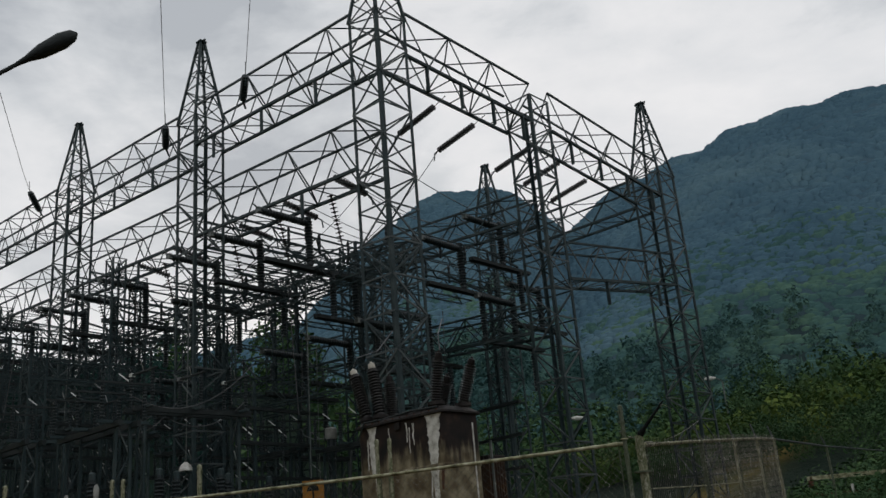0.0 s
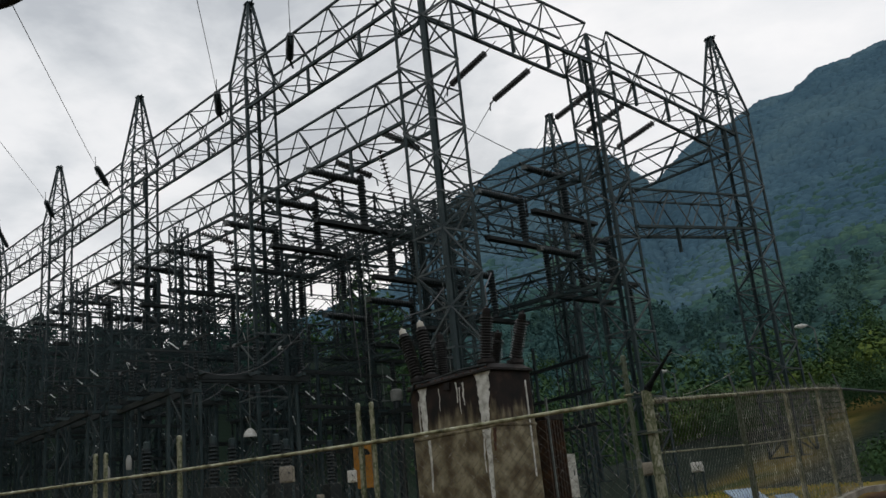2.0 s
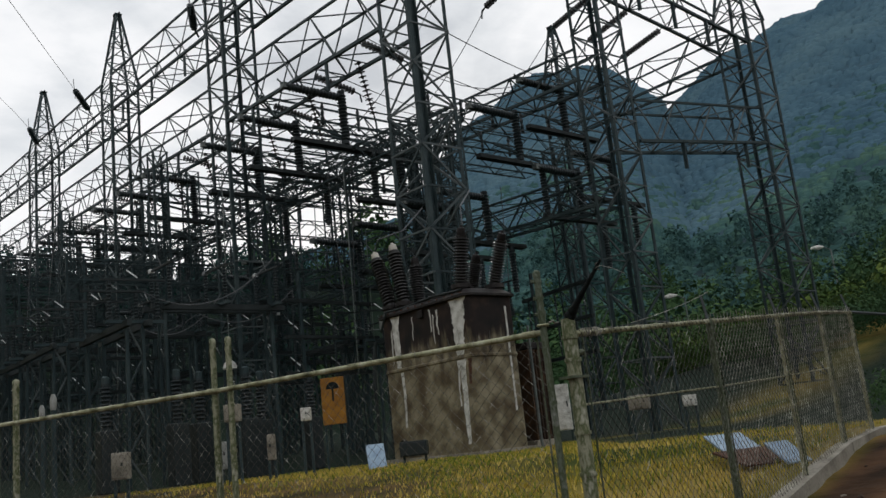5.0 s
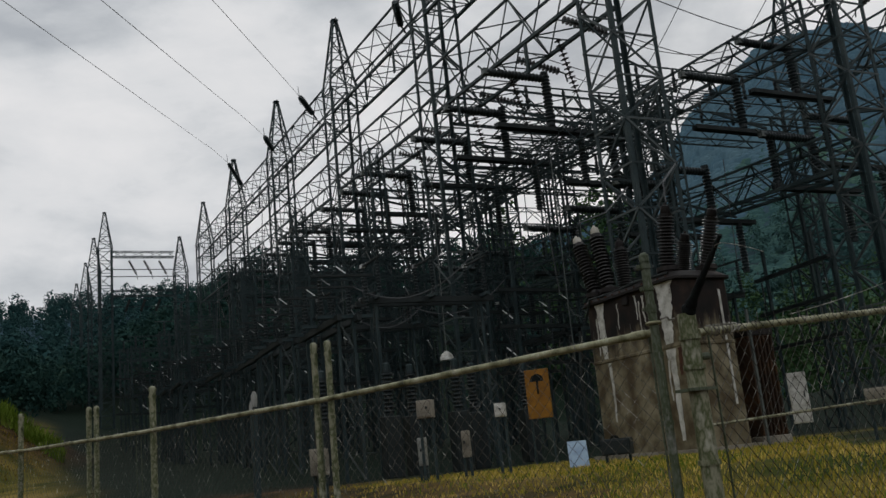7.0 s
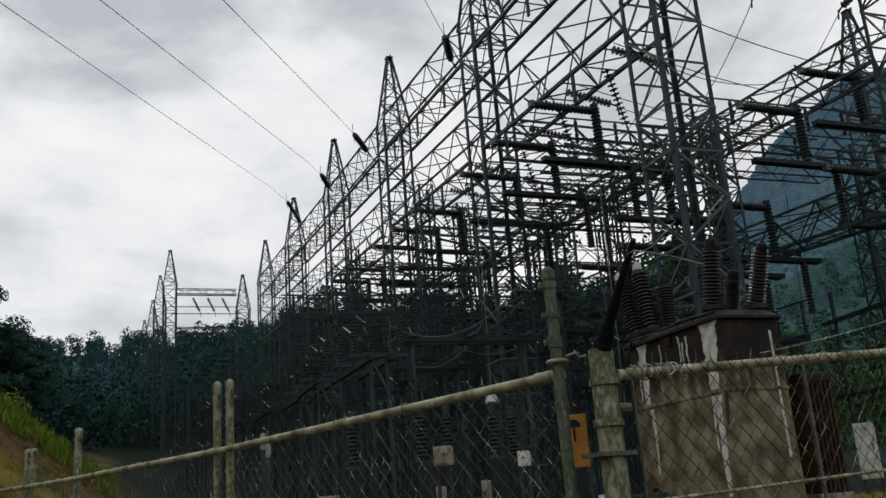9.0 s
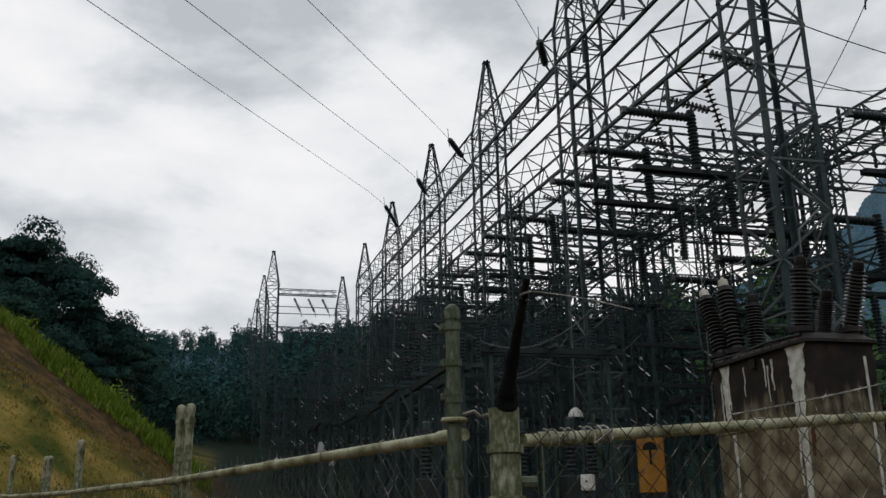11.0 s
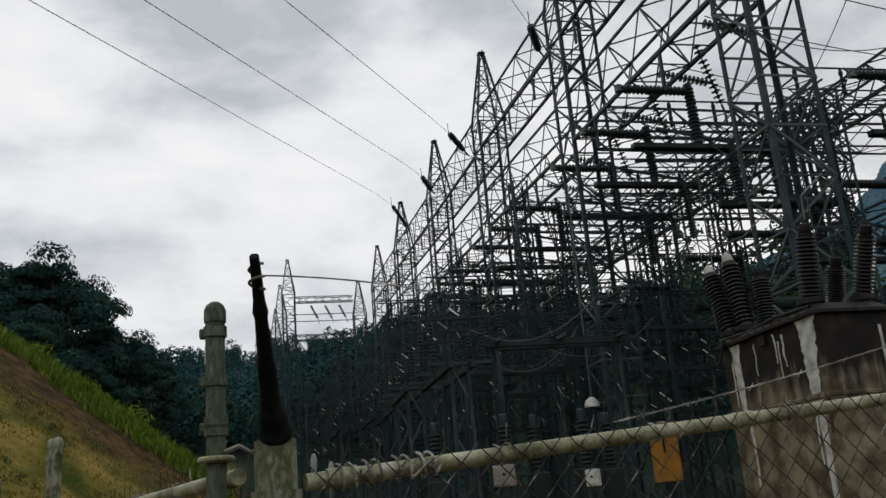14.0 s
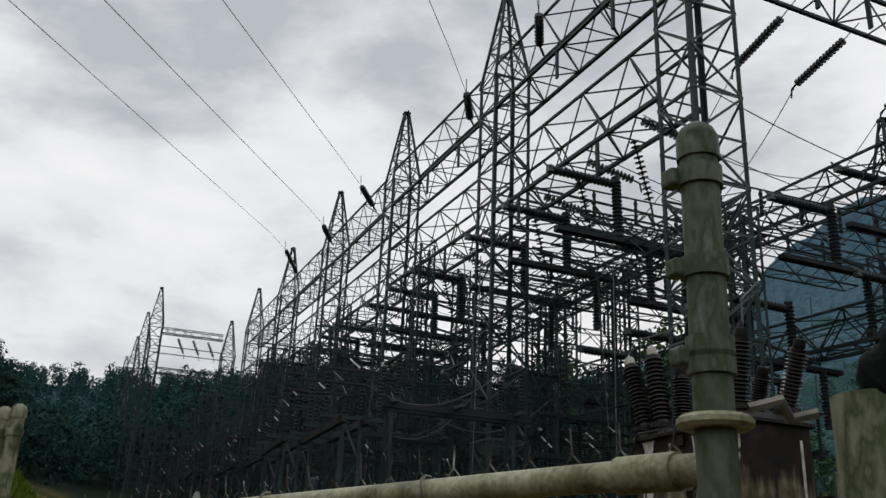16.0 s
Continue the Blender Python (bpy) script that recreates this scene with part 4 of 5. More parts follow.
part("conduit", Mesh().tube([(-0.74, -1.6, 3.9), (-0.74, -0.5, 3.95), (-0.70, 0.6, 3.9), (-0.86, 1.3, 3.88), (-0.86, 1.6, 3.4)], 0.03, 7), DARK, tank)
part("lifting_lug", soft_box((-0.82, -0.1, 3.5), (-0.78, 0.1, 3.7), 0.01, 1), TANK_HIGH, tank)
part("oil_pipe", Mesh().tube([(-0.86, 1.9, 3.2), (-0.95, 1.95, 2.2), (-0.95, 1.95, 0.4)], 0.045, 8), DARK, tank)
part("valve", Mesh().lathe((-0.78, 0.9, 0.42), (-1.05, 0.9, 0.42), [(0, 0.06), (0.6, 0.06), (0.62, 0.2), (0.8, 0.2), (0.82, 0.04), (1, 0.04)], 12), BLACK, tank)
part("earth_pipe", Mesh().beam((0.98, -1.9, 0), (0.98, -1.9, 3.0), 0.05), STEEL_LIGHT, tank)

breaker = thing("circuit_breaker", "tall dark breaker with a pale capped porcelain head", "circuit breaker", (28.2, 32.4, floor_at(28.2, 32.4)))
part("column", ribbed((0, 0, 0), (0, 0, 5.1), 0.16, 0.2, 18), PORCELAIN_DARK, breaker, smooth=True)
part("cap", Mesh().lathe((0, 0, 5.1), (0, 0, 5.62), [(0, 0.24), (0.1, 0.27), (0.85, 0.27), (1, 0.2)], 14), GREY_BOX, breaker, "pale grey cylindrical cap", True)
part("arm", Mesh().tube([(0, 0, 5.15), (-0.7, 0.35, 5.12), (-1.1, 0.55, 5.3), (-1.2, 0.6, 5.6)], 0.03, 7), STEEL_LIGHT, breaker, "light tubular arm", True)

radiator = thing("radiator_bank", "dark rust-brown radiator bank standing beside the transformer", "radiator", (22.0, 18.1, floor_at(22.0, 18.1)))
part("header", soft_box((-0.38, -0.42, 2.4), (0.38, 0.42, 2.58), 0.02), TANK_HIGH, radiator)
for i in range(7):
    part("fin", soft_box((-0.36 + i * 0.11, -0.4, 0.2), (-0.31 + i * 0.11, 0.4, 2.4), 0.012, 1), DARK_RUST, radiator)
part("foot", soft_box((-0.42, -0.42, 0), (0.42, 0.42, 0.2), 0.02), CONCRETE, radiator)

# yellow warning board on its stand
board = thing("warning_board", "faded yellow warning board with a black pictogram on a steel stand", "sign", (18.42, 21.58, floor_at(18.42, 21.58)))
bd = pose(0, 0, 0, 0, 0, -44)


def turned(mesh, m):
    mesh.v = [m @ p for p in mesh.v]
    return mesh


part("panel", turned(soft_box((-0.3, -0.015, 1.12), (0.3, 0.015, 2.3), 0.01, 1), bd), YELLOW, board)
dome = Mesh().lathe((0, -0.017, 2.02), (0, -0.024, 2.02), [(0, 0.17), (1, 0.17)], 16)
dome.v = [Vector((p.x, p.y, max(p.z, 2.01))) for p in dome.v]
part("pictogram", turned(dome, bd), BLACK, board, "black dome-shaped pictogram")
part("pictogram", turned(Mesh().box((-0.025, -0.024, 1.7), (0.025, -0.017, 2.01)), bd), BLACK, board, "black upright bar")
for s in (-0.25, 0.25):
    part("leg", turned(Mesh().beam((s, 0.05, 0), (s, 0.05, 2.25), 0.05), bd), STEEL, board)

# ---- cabinets and small gear on the yard ground ----
def cabinet(x, y, w, d, h, lift, mat, label, turn=-40):
    z = floor_at(x, y)
    c = thing("control_cabinet", label, "cabinet", (x, y, z))
    c.rotation_euler = (0, 0, radians(turn))
    part("body", soft_box((-w / 2, -d / 2, lift), (w / 2, d / 2, lift + h), 0.015), mat, c)
    part("door", soft_box((-w / 2 + 0.03, -d / 2 - 0.02, lift + 0.03), (w / 2 - 0.03, -d / 2 - 0.002, lift + h - 0.03), 0.006, 1), mat, c)
    part("handle", Mesh().box((w / 2 - 0.1, -d / 2 - 0.05, lift + h * 0.5), (w / 2 - 0.07, -d / 2 - 0.02, lift + h * 0.62)), DARK, c)
    for s in (-1, 1):
        part("leg", Mesh().box((s * w * 0.4 - 0.025, -0.025, 0), (s * w * 0.4 + 0.025, 0.025, lift)), STEEL, c)


cabinet(14.1, 18.5, 0.3, 0.26, 0.34, 1.2, CONCRETE, "small cream control box on legs")
cabinet(15.4, 17.9, 0.2, 0.18, 0.26, 1.08, WHITE, "small white junction box on a stand")
cabinet(12.2, 19.4, 0.3, 0.25, 0.5, 0.5, CONCRETE, "weathered grey control box on legs")
cabinet(14.8, 18.3, 0.15, 0.15, 0.5, 0.4, CONCRETE, "narrow cream box on a stand")
cabinet(14.3, 19.3, 0.16, 0.16, 0.55, 0.3, GREY_BOX, "narrow grey box on a stand")
cabinet(27.4, 22.2, 0.5, 0.3, 1.45, 0.4, WHITE, "upright white equipment box on legs", -50)
cabinet(21.2, 12.9, 0.26, 0.2, 0.22, 0.55, WHITE, "small white box on low legs", -60)
cabinet(20.5, 13.6, 0.4, 0.3, 0.28, 0.6, CONCRETE, "grey equipment box on low legs", -60)
cabinet(17.2, 16.8, 0.55, 0.4, 0.3, 0.16, DARK, "low dark box beside the transformer", -44)
for x, y, s in ((11.1, 19.8, 0.06), (11.6, 22.3, 0.06)):
    g = floor_at(x, y)
    p = thing("marker_post", "short dark post with a grey porcelain head", "insulator post", (x, y, g), "insulator posts")
    part("post", Mesh().beam((0, 0, 0), (0, 0, 1.9), 0.08), STEEL, p)
    part("head", Mesh().lathe((0, 0, 1.9), (0, 0, 2.2), [(0, s * 0.8), (0.3, s), (0.7, s), (1, s * 0.5)], 10), GREY_BOX, p, "grey porcelain head", True)
for x, y in ((16.4, 26.5), (17.4, 27.2), (18.4, 26.2), (19.6, 27.6), (14.8, 27.6), (22.0, 28.6)):
    g = floor_at(x, y)
    p = thing("bushing_stand", "dark bushing stand with a metal capped head", "bushing", (x, y, g), "bushing stands")
    part("pedestal", soft_box((-0.25, -0.25, 0), (0.25, 0.25, 1.7), 0.03), DARK, p)
    part("bushing", ribbed((0, 0, 1.7), (0, 0, 3.0), 0.11, 0.17, 10), PORCELAIN_DARK, p, smooth=True)
    part("cap", Mesh().lathe((0, 0, 3.0), (0, 0, 3.22), [(0, 0.11), (0.8, 0.11), (1, 0.07)], 10), STEEL, p, "dark metal cap", True)
lamp = thing("yard_lamp", "white domed yard lamp on a slim dark post", "lamp", (21.6, 33.6, floor_at(21.6, 33.6)))
part("post", Mesh().tube([(0.2, 0, 0), (0.2, 0, 3.6), (0.0, 0, 3.75)], 0.05, 7), STEEL, lamp)
part("shade", Mesh().lathe((0, 0, 3.75), (0, 0, 4.1), [(0, 0.27), (0.3, 0.26), (0.7, 0.19), (1, 0.06)], 16), WHITE, lamp, "white dome shade", True)
# blue sheet leaning near the transformer, sheets by the fence
for at, w, h, turn, tilt, mat, lab in (((16.9, 17.7), 0.38, 0.65, -30, 40, BLUE, "pale blue metal sheet leaning on gear"), ((14.75, 7.55), 0.5, 0.6, -20, 62, BLUE, "pale blue sheet lying against the fence"),
                                  ((14.6, 7.2), 0.75, 0.6, -20, 76, RUST, "rust-brown sheet lying on the grass"), ((14.6, 6.95), 0.3, 0.4, -20, 58, BLUE, "pale blue sheet lying against the fence")):
    ob = single("metal_sheet", soft_box((-w / 2, -0.012, 0), (w / 2, 0.012, h), 0.004, 1), mat, lab, "metal sheet")
    ob.matrix_basis = pose(at[0], at[1], floor_at(*at) + 0.02, -tilt, 0, turn)

# ---- fence ----
LEFT = [(CORNER.x - 0.02 + LEFT_DIR.x * s, CORNER.y + LEFT_DIR.y * s, z) for s, z in ((0.16, 1.20), (3.0, 1.18), (6.0, 1.20), (9.0, 1.25), (13.0, 1.4), (18.0, 1.6))]
RIGHT = [(10.1 + 0.975 * s, 5.75 + 0.222 * s, z) for s, z in ((0.07, 1.17), (2.36, 1.345), (4.2, 1.48), (5.75, 1.59), (7.1, 1.66), (12.9, 1.86))]


def pipe_profile(h, r, bands, cap=True):
    out = [(0, r)]
    for z in sorted(bands):
        k = z / h
        out += [(k - 0.012 / h, r), (k - 0.012 / h, r * 1.2), (k + 0.012 / h, r * 1.2), (k + 0.012 / h, r)]
    if cap:
        out += [(1 - 0.05 / h, r), (1 - 0.05 / h, r * 1.14), (1 - 0.022 / h, r * 1.14), (1 - 0.01 / h, r * 0.9), (1 - 0.002 / h, r * 0.45), (1, r * 0.05)]
    else:
        out += [(1, r)]
    return out


def fence_post(x, y, z0, z1, r, bands, label, cap=True, seg=16, mat=None):
    p = thing("fence_post", label, "fence post", (x, y, z0), "fence posts")
    part("pipe", Mesh().lathe((0, 0, 0), (0, 0, z1 - z0), pipe_profile(z1 - z0, r, [b - z0 for b in bands], cap), seg), mat or POST, p, smooth=True)
    return p


corner_a = fence_post(9.98, 5.855, -0.45, 1.596, 0.022, [1.523, 1.411, 1.318, 1.30, 1.08, 0.75], "tall mossy galvanised pipe post with a domed cap", True, 32)
part("clamp_plate", Mesh().lathe((0, 0, 1.680), (0, 0, 1.694), [(0, 0.036), (0.3, 0.041), (0.7, 0.041), (1, 0.036)], 24), RAIL, corner_a, "pale round clamp plate")
part("clamp", Mesh().tube([(0.02, -0.03, 1.70), (0.05, -0.045, 1.71), (0.075, -0.03, 1.695), (0.095, -0.05, 1.70)], 0.006, 6), WIRE, corner_a, "twisted tie wire")
for z, w in ((1.523, 0.018), (1.411, 0.018), (1.309, 0.022)):
    part("band_lug", soft_box((-0.036, -0.008 + 0.012, z + 0.45 - 0.011), (-0.018, 0.016 + 0.012, z + 0.45 + 0.011), 0.004, 2), POST, corner_a, "mossy bolted lug of the band")
corner_b = fence_post(10.106, 5.756, -0.45, 1.262, 0.045, [1.145, 1.0, 0.55, 0.3], "thick weathered galvanised corner post, cut open on top", False, 32, POST_PALE)
part("clamp_plate", Mesh().box((-0.09, -0.06, 1.335), (0.065, 0.06, 1.350)), POST, corner_b)
part("stub", Mesh().lathe((0.04, 0.0, 1.5), (0.09, -0.01, 1.5), [(0, 0.018), (1, 0.018)], 8), POST, corner_b)
rod = thing("cable_stub", "charred black cable stub tied upright to the corner post", "cable stub", (10.106, 5.756, 1.2))
part("stub", Mesh().lathe((0, 0.0, 0.055), (-0.038, -0.367, 0.365), [(0, 0.023), (0.12, 0.0215), (0.2, 0.022), (0.33, 0.0195), (0.45, 0.0185), (0.5, 0.0155), (0.6, 0.0145), (0.7, 0.0125), (0.73, 0.0155), (0.79, 0.0115), (0.9, 0.0105), (1, 0.009)], 20), BLACK, rod, smooth=True)
part("frayed_sleeve", Mesh().lathe((0.002, -0.015, 0.068), (-0.008, -0.085, 0.127), [(0, 0.034), (0.2, 0.038), (0.45, 0.028), (0.6, 0.031), (0.8, 0.025), (1, 0.021)], 20), BLACK, rod, smooth=True)
tie = [Vector((-0.034 + 0.014 * math.cos(k), -0.335 + 0.014 * math.sin(k), 0.31 + 0.004 * k)) for k in np.linspace(0, 12, 30)]
part("tie_wire", Mesh().tube(tie, 0.003, 5), WIRE, rod, "twisted tie wire")


def twisted_wire(name, a, b, sag, label):
    a, b = Vector(a), Vector(b)
    m = Mesh()
    n = 60
    for ph in (0, math.pi):
        m.tube([a.lerp(b, i / n) + Vector((0.002 * math.cos(i * 1.3 + ph), 0, 0.002 * math.sin(i * 1.3 + ph) - sag * 4 * (i / n) * (1 - i / n))) for i in range(n + 1)], 0.0013, 4)
    for i in range(3, n, 7):
        c = a.lerp(b, i / n) - Vector((0, 0, sag * 4 * (i / n) * (1 - i / n)))
        m.tube([c + Vector((0.008, 0, 0.010)), c - Vector((0.008, 0, 0.010))], 0.0012, 4)
    single(name, m, WIRE, label, "barbed wire")


cable("tie_wire", [(10.07, 5.415, 1.535), (10.42, 5.50, 1.515)], 0.0018, -0.008, "short thin wire tied to the cable stub", WIRE)
twisted_wire("barbed_wire", (10.95, 5.93, 1.27), (12.6, 6.36, 1.62), 0.02, "slack barbed wire strand over the top rail")
for s, tops, rr in ((2.93, 1.6, 0.024), (3.1, 1.61, 0.024), (5.7, 1.61, 0.03), (6.97, 1.56, 0.026), (7.16, 1.57, 0.026), (9.16, 1.7, 0.03), (13.0, 1.87, 0.03), (18.0, 2.0, 0.03)):
    fence_post(CORNER.x + LEFT_DIR.x * s, CORNER.y + LEFT_DIR.y * s, -0.6, tops, rr, [tops - 0.1, 1.05, 0.7], "galvanised pipe fence post with bands and cap", True, 12, POST_PALE)
for (x, y, z), lean in zip(RIGHT[1:], (0.02, 0.05, 0.05, 0.02, 0.0)):
    p = fence_post(x, y, -0.6, z + 0.02, 0.027, [z - 0.02, 0.6], "thin galvanised line post of the chain-link fence", True, 12, POST if x < 13 else (RAIL if x < 18 else POST))
    arm = part("barb_arm", Mesh().beam((0, 0, z + 0.6), (0.14, 0.13, z + 0.85), 0.02, 0.02), DARK, p, "slanted dark arm for barbed wire")


def rail_run(pts, label):
    for a, b in zip(pts, pts[1:]):
        a, b = Vector(a), Vector(b)
        r = thing("top_rail", label, "fence rail", a, "fence rails")
        d = b - a
        part("pipe", Mesh().lathe((0, 0, 0), d, [(0, 0.019), (0.02, 0.019), (0.02, 0.023), (0.05, 0.023), (0.05, 0.019), (0.52, 0.019), (0.52, 0.022), (0.55, 0.022), (0.55, 0.019), (1, 0.019)], 14), RAIL, r, smooth=True)
        n = max(3, int(d.length / 0.42))
        for i in range(1, n):
            c = d * (i / n)
            loop = [c + Vector((0.0, 0.0, 0.024)) * math.cos(q) + Vector((d.y, -d.x, 0)).normalized() * 0.024 * math.sin(q) + d.normalized() * 0.006 * q for q in np.linspace(0, 7.5, 16)]
            part("tie_wire", Mesh().tube(loop, 0.0028, 4), WIRE, r)


rail_run(LEFT, "weathered pipe top rail of the chain-link fence")
for k, s in enumerate((0.14, 0.2, 0.27, 0.33)):
    g = random.Random(k + 50)
    c = Vector((10.1 + 0.975 * s, 5.75 + 0.222 * s, 1.165 + 0.085 * s))
    turns = [c + Vector((0.222 * 0.028 * math.sin(q) + 0.004 * q, -0.975 * 0.028 * math.sin(q), 0.028 * math.cos(q))) for q in np.linspace(0, 9, 22)]
    turns.append(turns[-1] + Vector((g.uniform(-0.03, 0.05), g.uniform(-0.04, 0.0), g.uniform(0.01, 0.05))))
    single("tie_wire", Mesh().tube(turns, 0.0034, 5), WIRE, "bundle of twisted tie wire wound round the rail end", "wire", group="rail tie wires")
rail_run(RIGHT[:5], "weathered pipe top rail of the chain-link fence")


cable("fence_wire", [RIGHT[4], RIGHT[5], (40.0, 12.4, 2.6)], 0.022, 0, "dark slack wire running on from the fence end", DARK)


def chain_link(a, b, z_low, label, w=0.078, r=0.0018, mat=None):
    """Interlaced zigzag wires from the rail down to z_low."""
    a, b = Vector(a), Vector(b)
    d = (b - a)
    flat = Vector((d.x, d.y, 0)).normalized()
    side = Vector((flat.y, -flat.x, 0)) * 0.024
    n = int(d.length / (w / 2))
    m = Mesh()
    rng = random.Random(int(a.x * 100))
    for i in range(n):
        k0, k1 = i / n, min(1, (i + 1) / n)
        top = a.z + d.z * k0 + 0.035
        rows = int((top - z_low) / (w / 2))
        for j in range(rows):
            z = top - j * w / 2
            s, e = (k0, k1) if (j + i) % 2 == 0 else (k1, k0)
            p = Vector((a.x + d.x * s, a.y + d.y * s, z)) + side * (1.0 + 0.1 * (i % 2))
            q = Vector((a.x + d.x * e, a.y + d.y * e, z - w / 2)) + side * (1.0 + 0.1 * (i % 2))
            m.tube([p, q], r, 3)
        tip = Vector((a.x + d.x * k0, a.y + d.y * k0, top)) + side
        if i % 2 == 0:
            m.tube([tip, tip + flat * rng.uniform(-0.012, 0.014) + Vector((0, 0, rng.uniform(0.02, 0.045)))], r * 1.1, 3)
    f = thing("chain_link_panel", label, "fence panel", (0, 0, 0), "chain-link panels")
    part("mesh", m, mat or WIRE, f)
    tagged(f.children[0], kind="stuff")
    for k in (0.02, 0.985):
        c = a + d * k + side
        part("tension_bar", Mesh().beam((c.x, c.y, z_low), (c.x, c.y, c.z - 0.02), 0.012, 0.005), POST, f)


lows = (-0.3, -0.3, -0.1, 0.4, 0.6)
for (a, b), lo in zip(zip(LEFT, LEFT[1:]), lows):
    chain_link(a, b, lo, "galvanised chain-link fabric with twisted top barbs", 0.08 if lo < 0.35 else 0.14, 0.0016, WIRE_DARK)
for (a, b), lo in zip(zip(RIGHT, RIGHT[1:5]), (-0.38, -0.2, 0.0, 0.1)):
    chain_link(a, b, lo, "galvanised chain-link fabric with twisted top barbs", 0.08, 0.0019 if a[0] < 12 else 0.0029, WIRE_DARK if a[0] < 12 else WIRE)
for pts, inset in ((LEFT, (0.25, 0.09)), (RIGHT, (-0.06, 0.25))):
    for a, b in zip(pts, pts[1:]):
        a, b = (Vector((p[0], p[1], floor_at(p[0] + inset[0], p[1] + inset[1]) - 0.40)) for p in (a, b))
        k = tagged(new("kerb", Mesh().beam(a, b, 0.18, 0.74).data("kerb", CONCRETE)), "stained concrete kerb under the fence", "kerb", kind="structure")
cable("tension_wire", [RIGHT[0][:2] + (0.72,), RIGHT[1][:2] + (0.80,), RIGHT[2][:2] + (0.88,), RIGHT[3][:2] + (0.96,)], 0.008, 0, "rusty mid-height wire of the fence", RAIL)

# rusted steel barrier beyond the end of the fence
def barrier():
    x0, y0, x1, y1 = 27.6, 11.1, 29.6, 7.2
    z = floor_at(x0, y0)
    b = thing("steel_barrier", "rust-brown steel barrier of posts and rails among shrubs", "barrier", (x0, y0, z))
    d = Vector((x1 - x0, y1 - y0, 0))
    for k in (0.0, 0.5, 1.0):
        part("post", soft_box((d.x * k - 0.06, d.y * k - 0.06, -0.05), (d.x * k + 0.06, d.y * k + 0.06, 1.22), 0.012, 1), RUST, b)
    for h, w, mat in ((1.18, 0.11, RAIL), (0.72, 0.08, RUST), (0.28, 0.08, RUST)):
        part("rail", Mesh().beam(Vector((0, 0, h)) - d * 0.02, d * 1.02 + Vector((0, 0, h)), w, w), mat, b, "pale worn top rail" if mat is RAIL else "")
    c = d * 0.22 + Vector((0, -0.08, 0.8))
    part("tag", soft_box(c - Vector((0.1, 0.01, 0.12)), c + Vector((0.1, 0.01, 0.14)), 0.005, 1), WHITE, b, "small white plate")
    return b


barrier()

# stones and dead twigs on the bare soil outside the fence
soil_rng = random.Random(77)
for i in range(60):
    x = soil_rng.uniform(13.0, 20.0)
    y = 5.75 + 0.2277 * (x - 10.1) - soil_rng.uniform(0.25, 2.6)
    r = soil_rng.uniform(0.02, 0.07)
    bm = bmesh.new()
    bmesh.ops.create_icosphere(bm, subdivisions=1, radius=r)
    for v in bm.verts:
        v.co = Vector((v.co.x * 1.3, v.co.y, v.co.z * 0.6)) * soil_rng.uniform(0.75, 1.2)
    m = Mesh()
    bm.verts.index_update()
    m.v, m.f = [v.co.copy() for v in bm.verts], [tuple(v.index for v in f.verts) for f in bm.faces]
    bm.free()
    ob = single("stone", m, CONCRETE if i % 3 else DARK_RUST, "small rough stone on bare soil", "stone", group="stones on the soil")
    ob.matrix_basis = pose(x, y, floor_at(x, y) + r * 0.2, 0, 0, soil_rng.uniform(0, 360))

# ---- street lamps ----
SLX, SLY = 4.6, 14.2
g = floor_at(SLX, SLY)
sl = thing("street_lamp", "dark cobra-head street lamp on a slanted arm", "street lamp", (SLX, SLY, g))
part("pole", Mesh().lathe((0, 0, 0), (0, 0, 6.2 - g), [(0, 0.1), (1, 0.06)], 12), STEEL, sl, smooth=True)
part("arm", Mesh().tube([(0, 0, 6.1 - g), (0.5, -0.4, 6.6 - g), (1.2, -0.9, 7.25 - g), (1.75, -1.3, 7.72 - g)], 0.032, 8), DARK, sl, smooth=True)
part("head", Mesh().lathe((1.65, -1.22, 7.64 - g), (2.3, -1.72, 8.18 - g), [(0, 0.035), (0.15, 0.05), (0.4, 0.11), (0.75, 0.13), (0.93, 0.09), (1, 0.02)], 14), DARK, sl, smooth=True)
for x, y, h in ((78.0, 37.5, 7.0), (66.0, 44.0, 6.0)):
    fl = thing("street_lamp", "distant pale street lamp on a thin pole", "street lamp", (x, y, floor_at(x, y)))
    part("pole", Mesh().tube([(0, 0, 0), (0, 0, h), (-0.5, 0.4, h + 0.3)], 0.07, 6), STEEL_LIGHT, fl)
    part("head", Mesh().lathe((-0.4, 0.35, h + 0.3), (-1.3, 1.0, h + 0.25), [(0, 0.08), (0.5, 0.22), (1, 0.1)], 8), WHITE, fl, smooth=True)

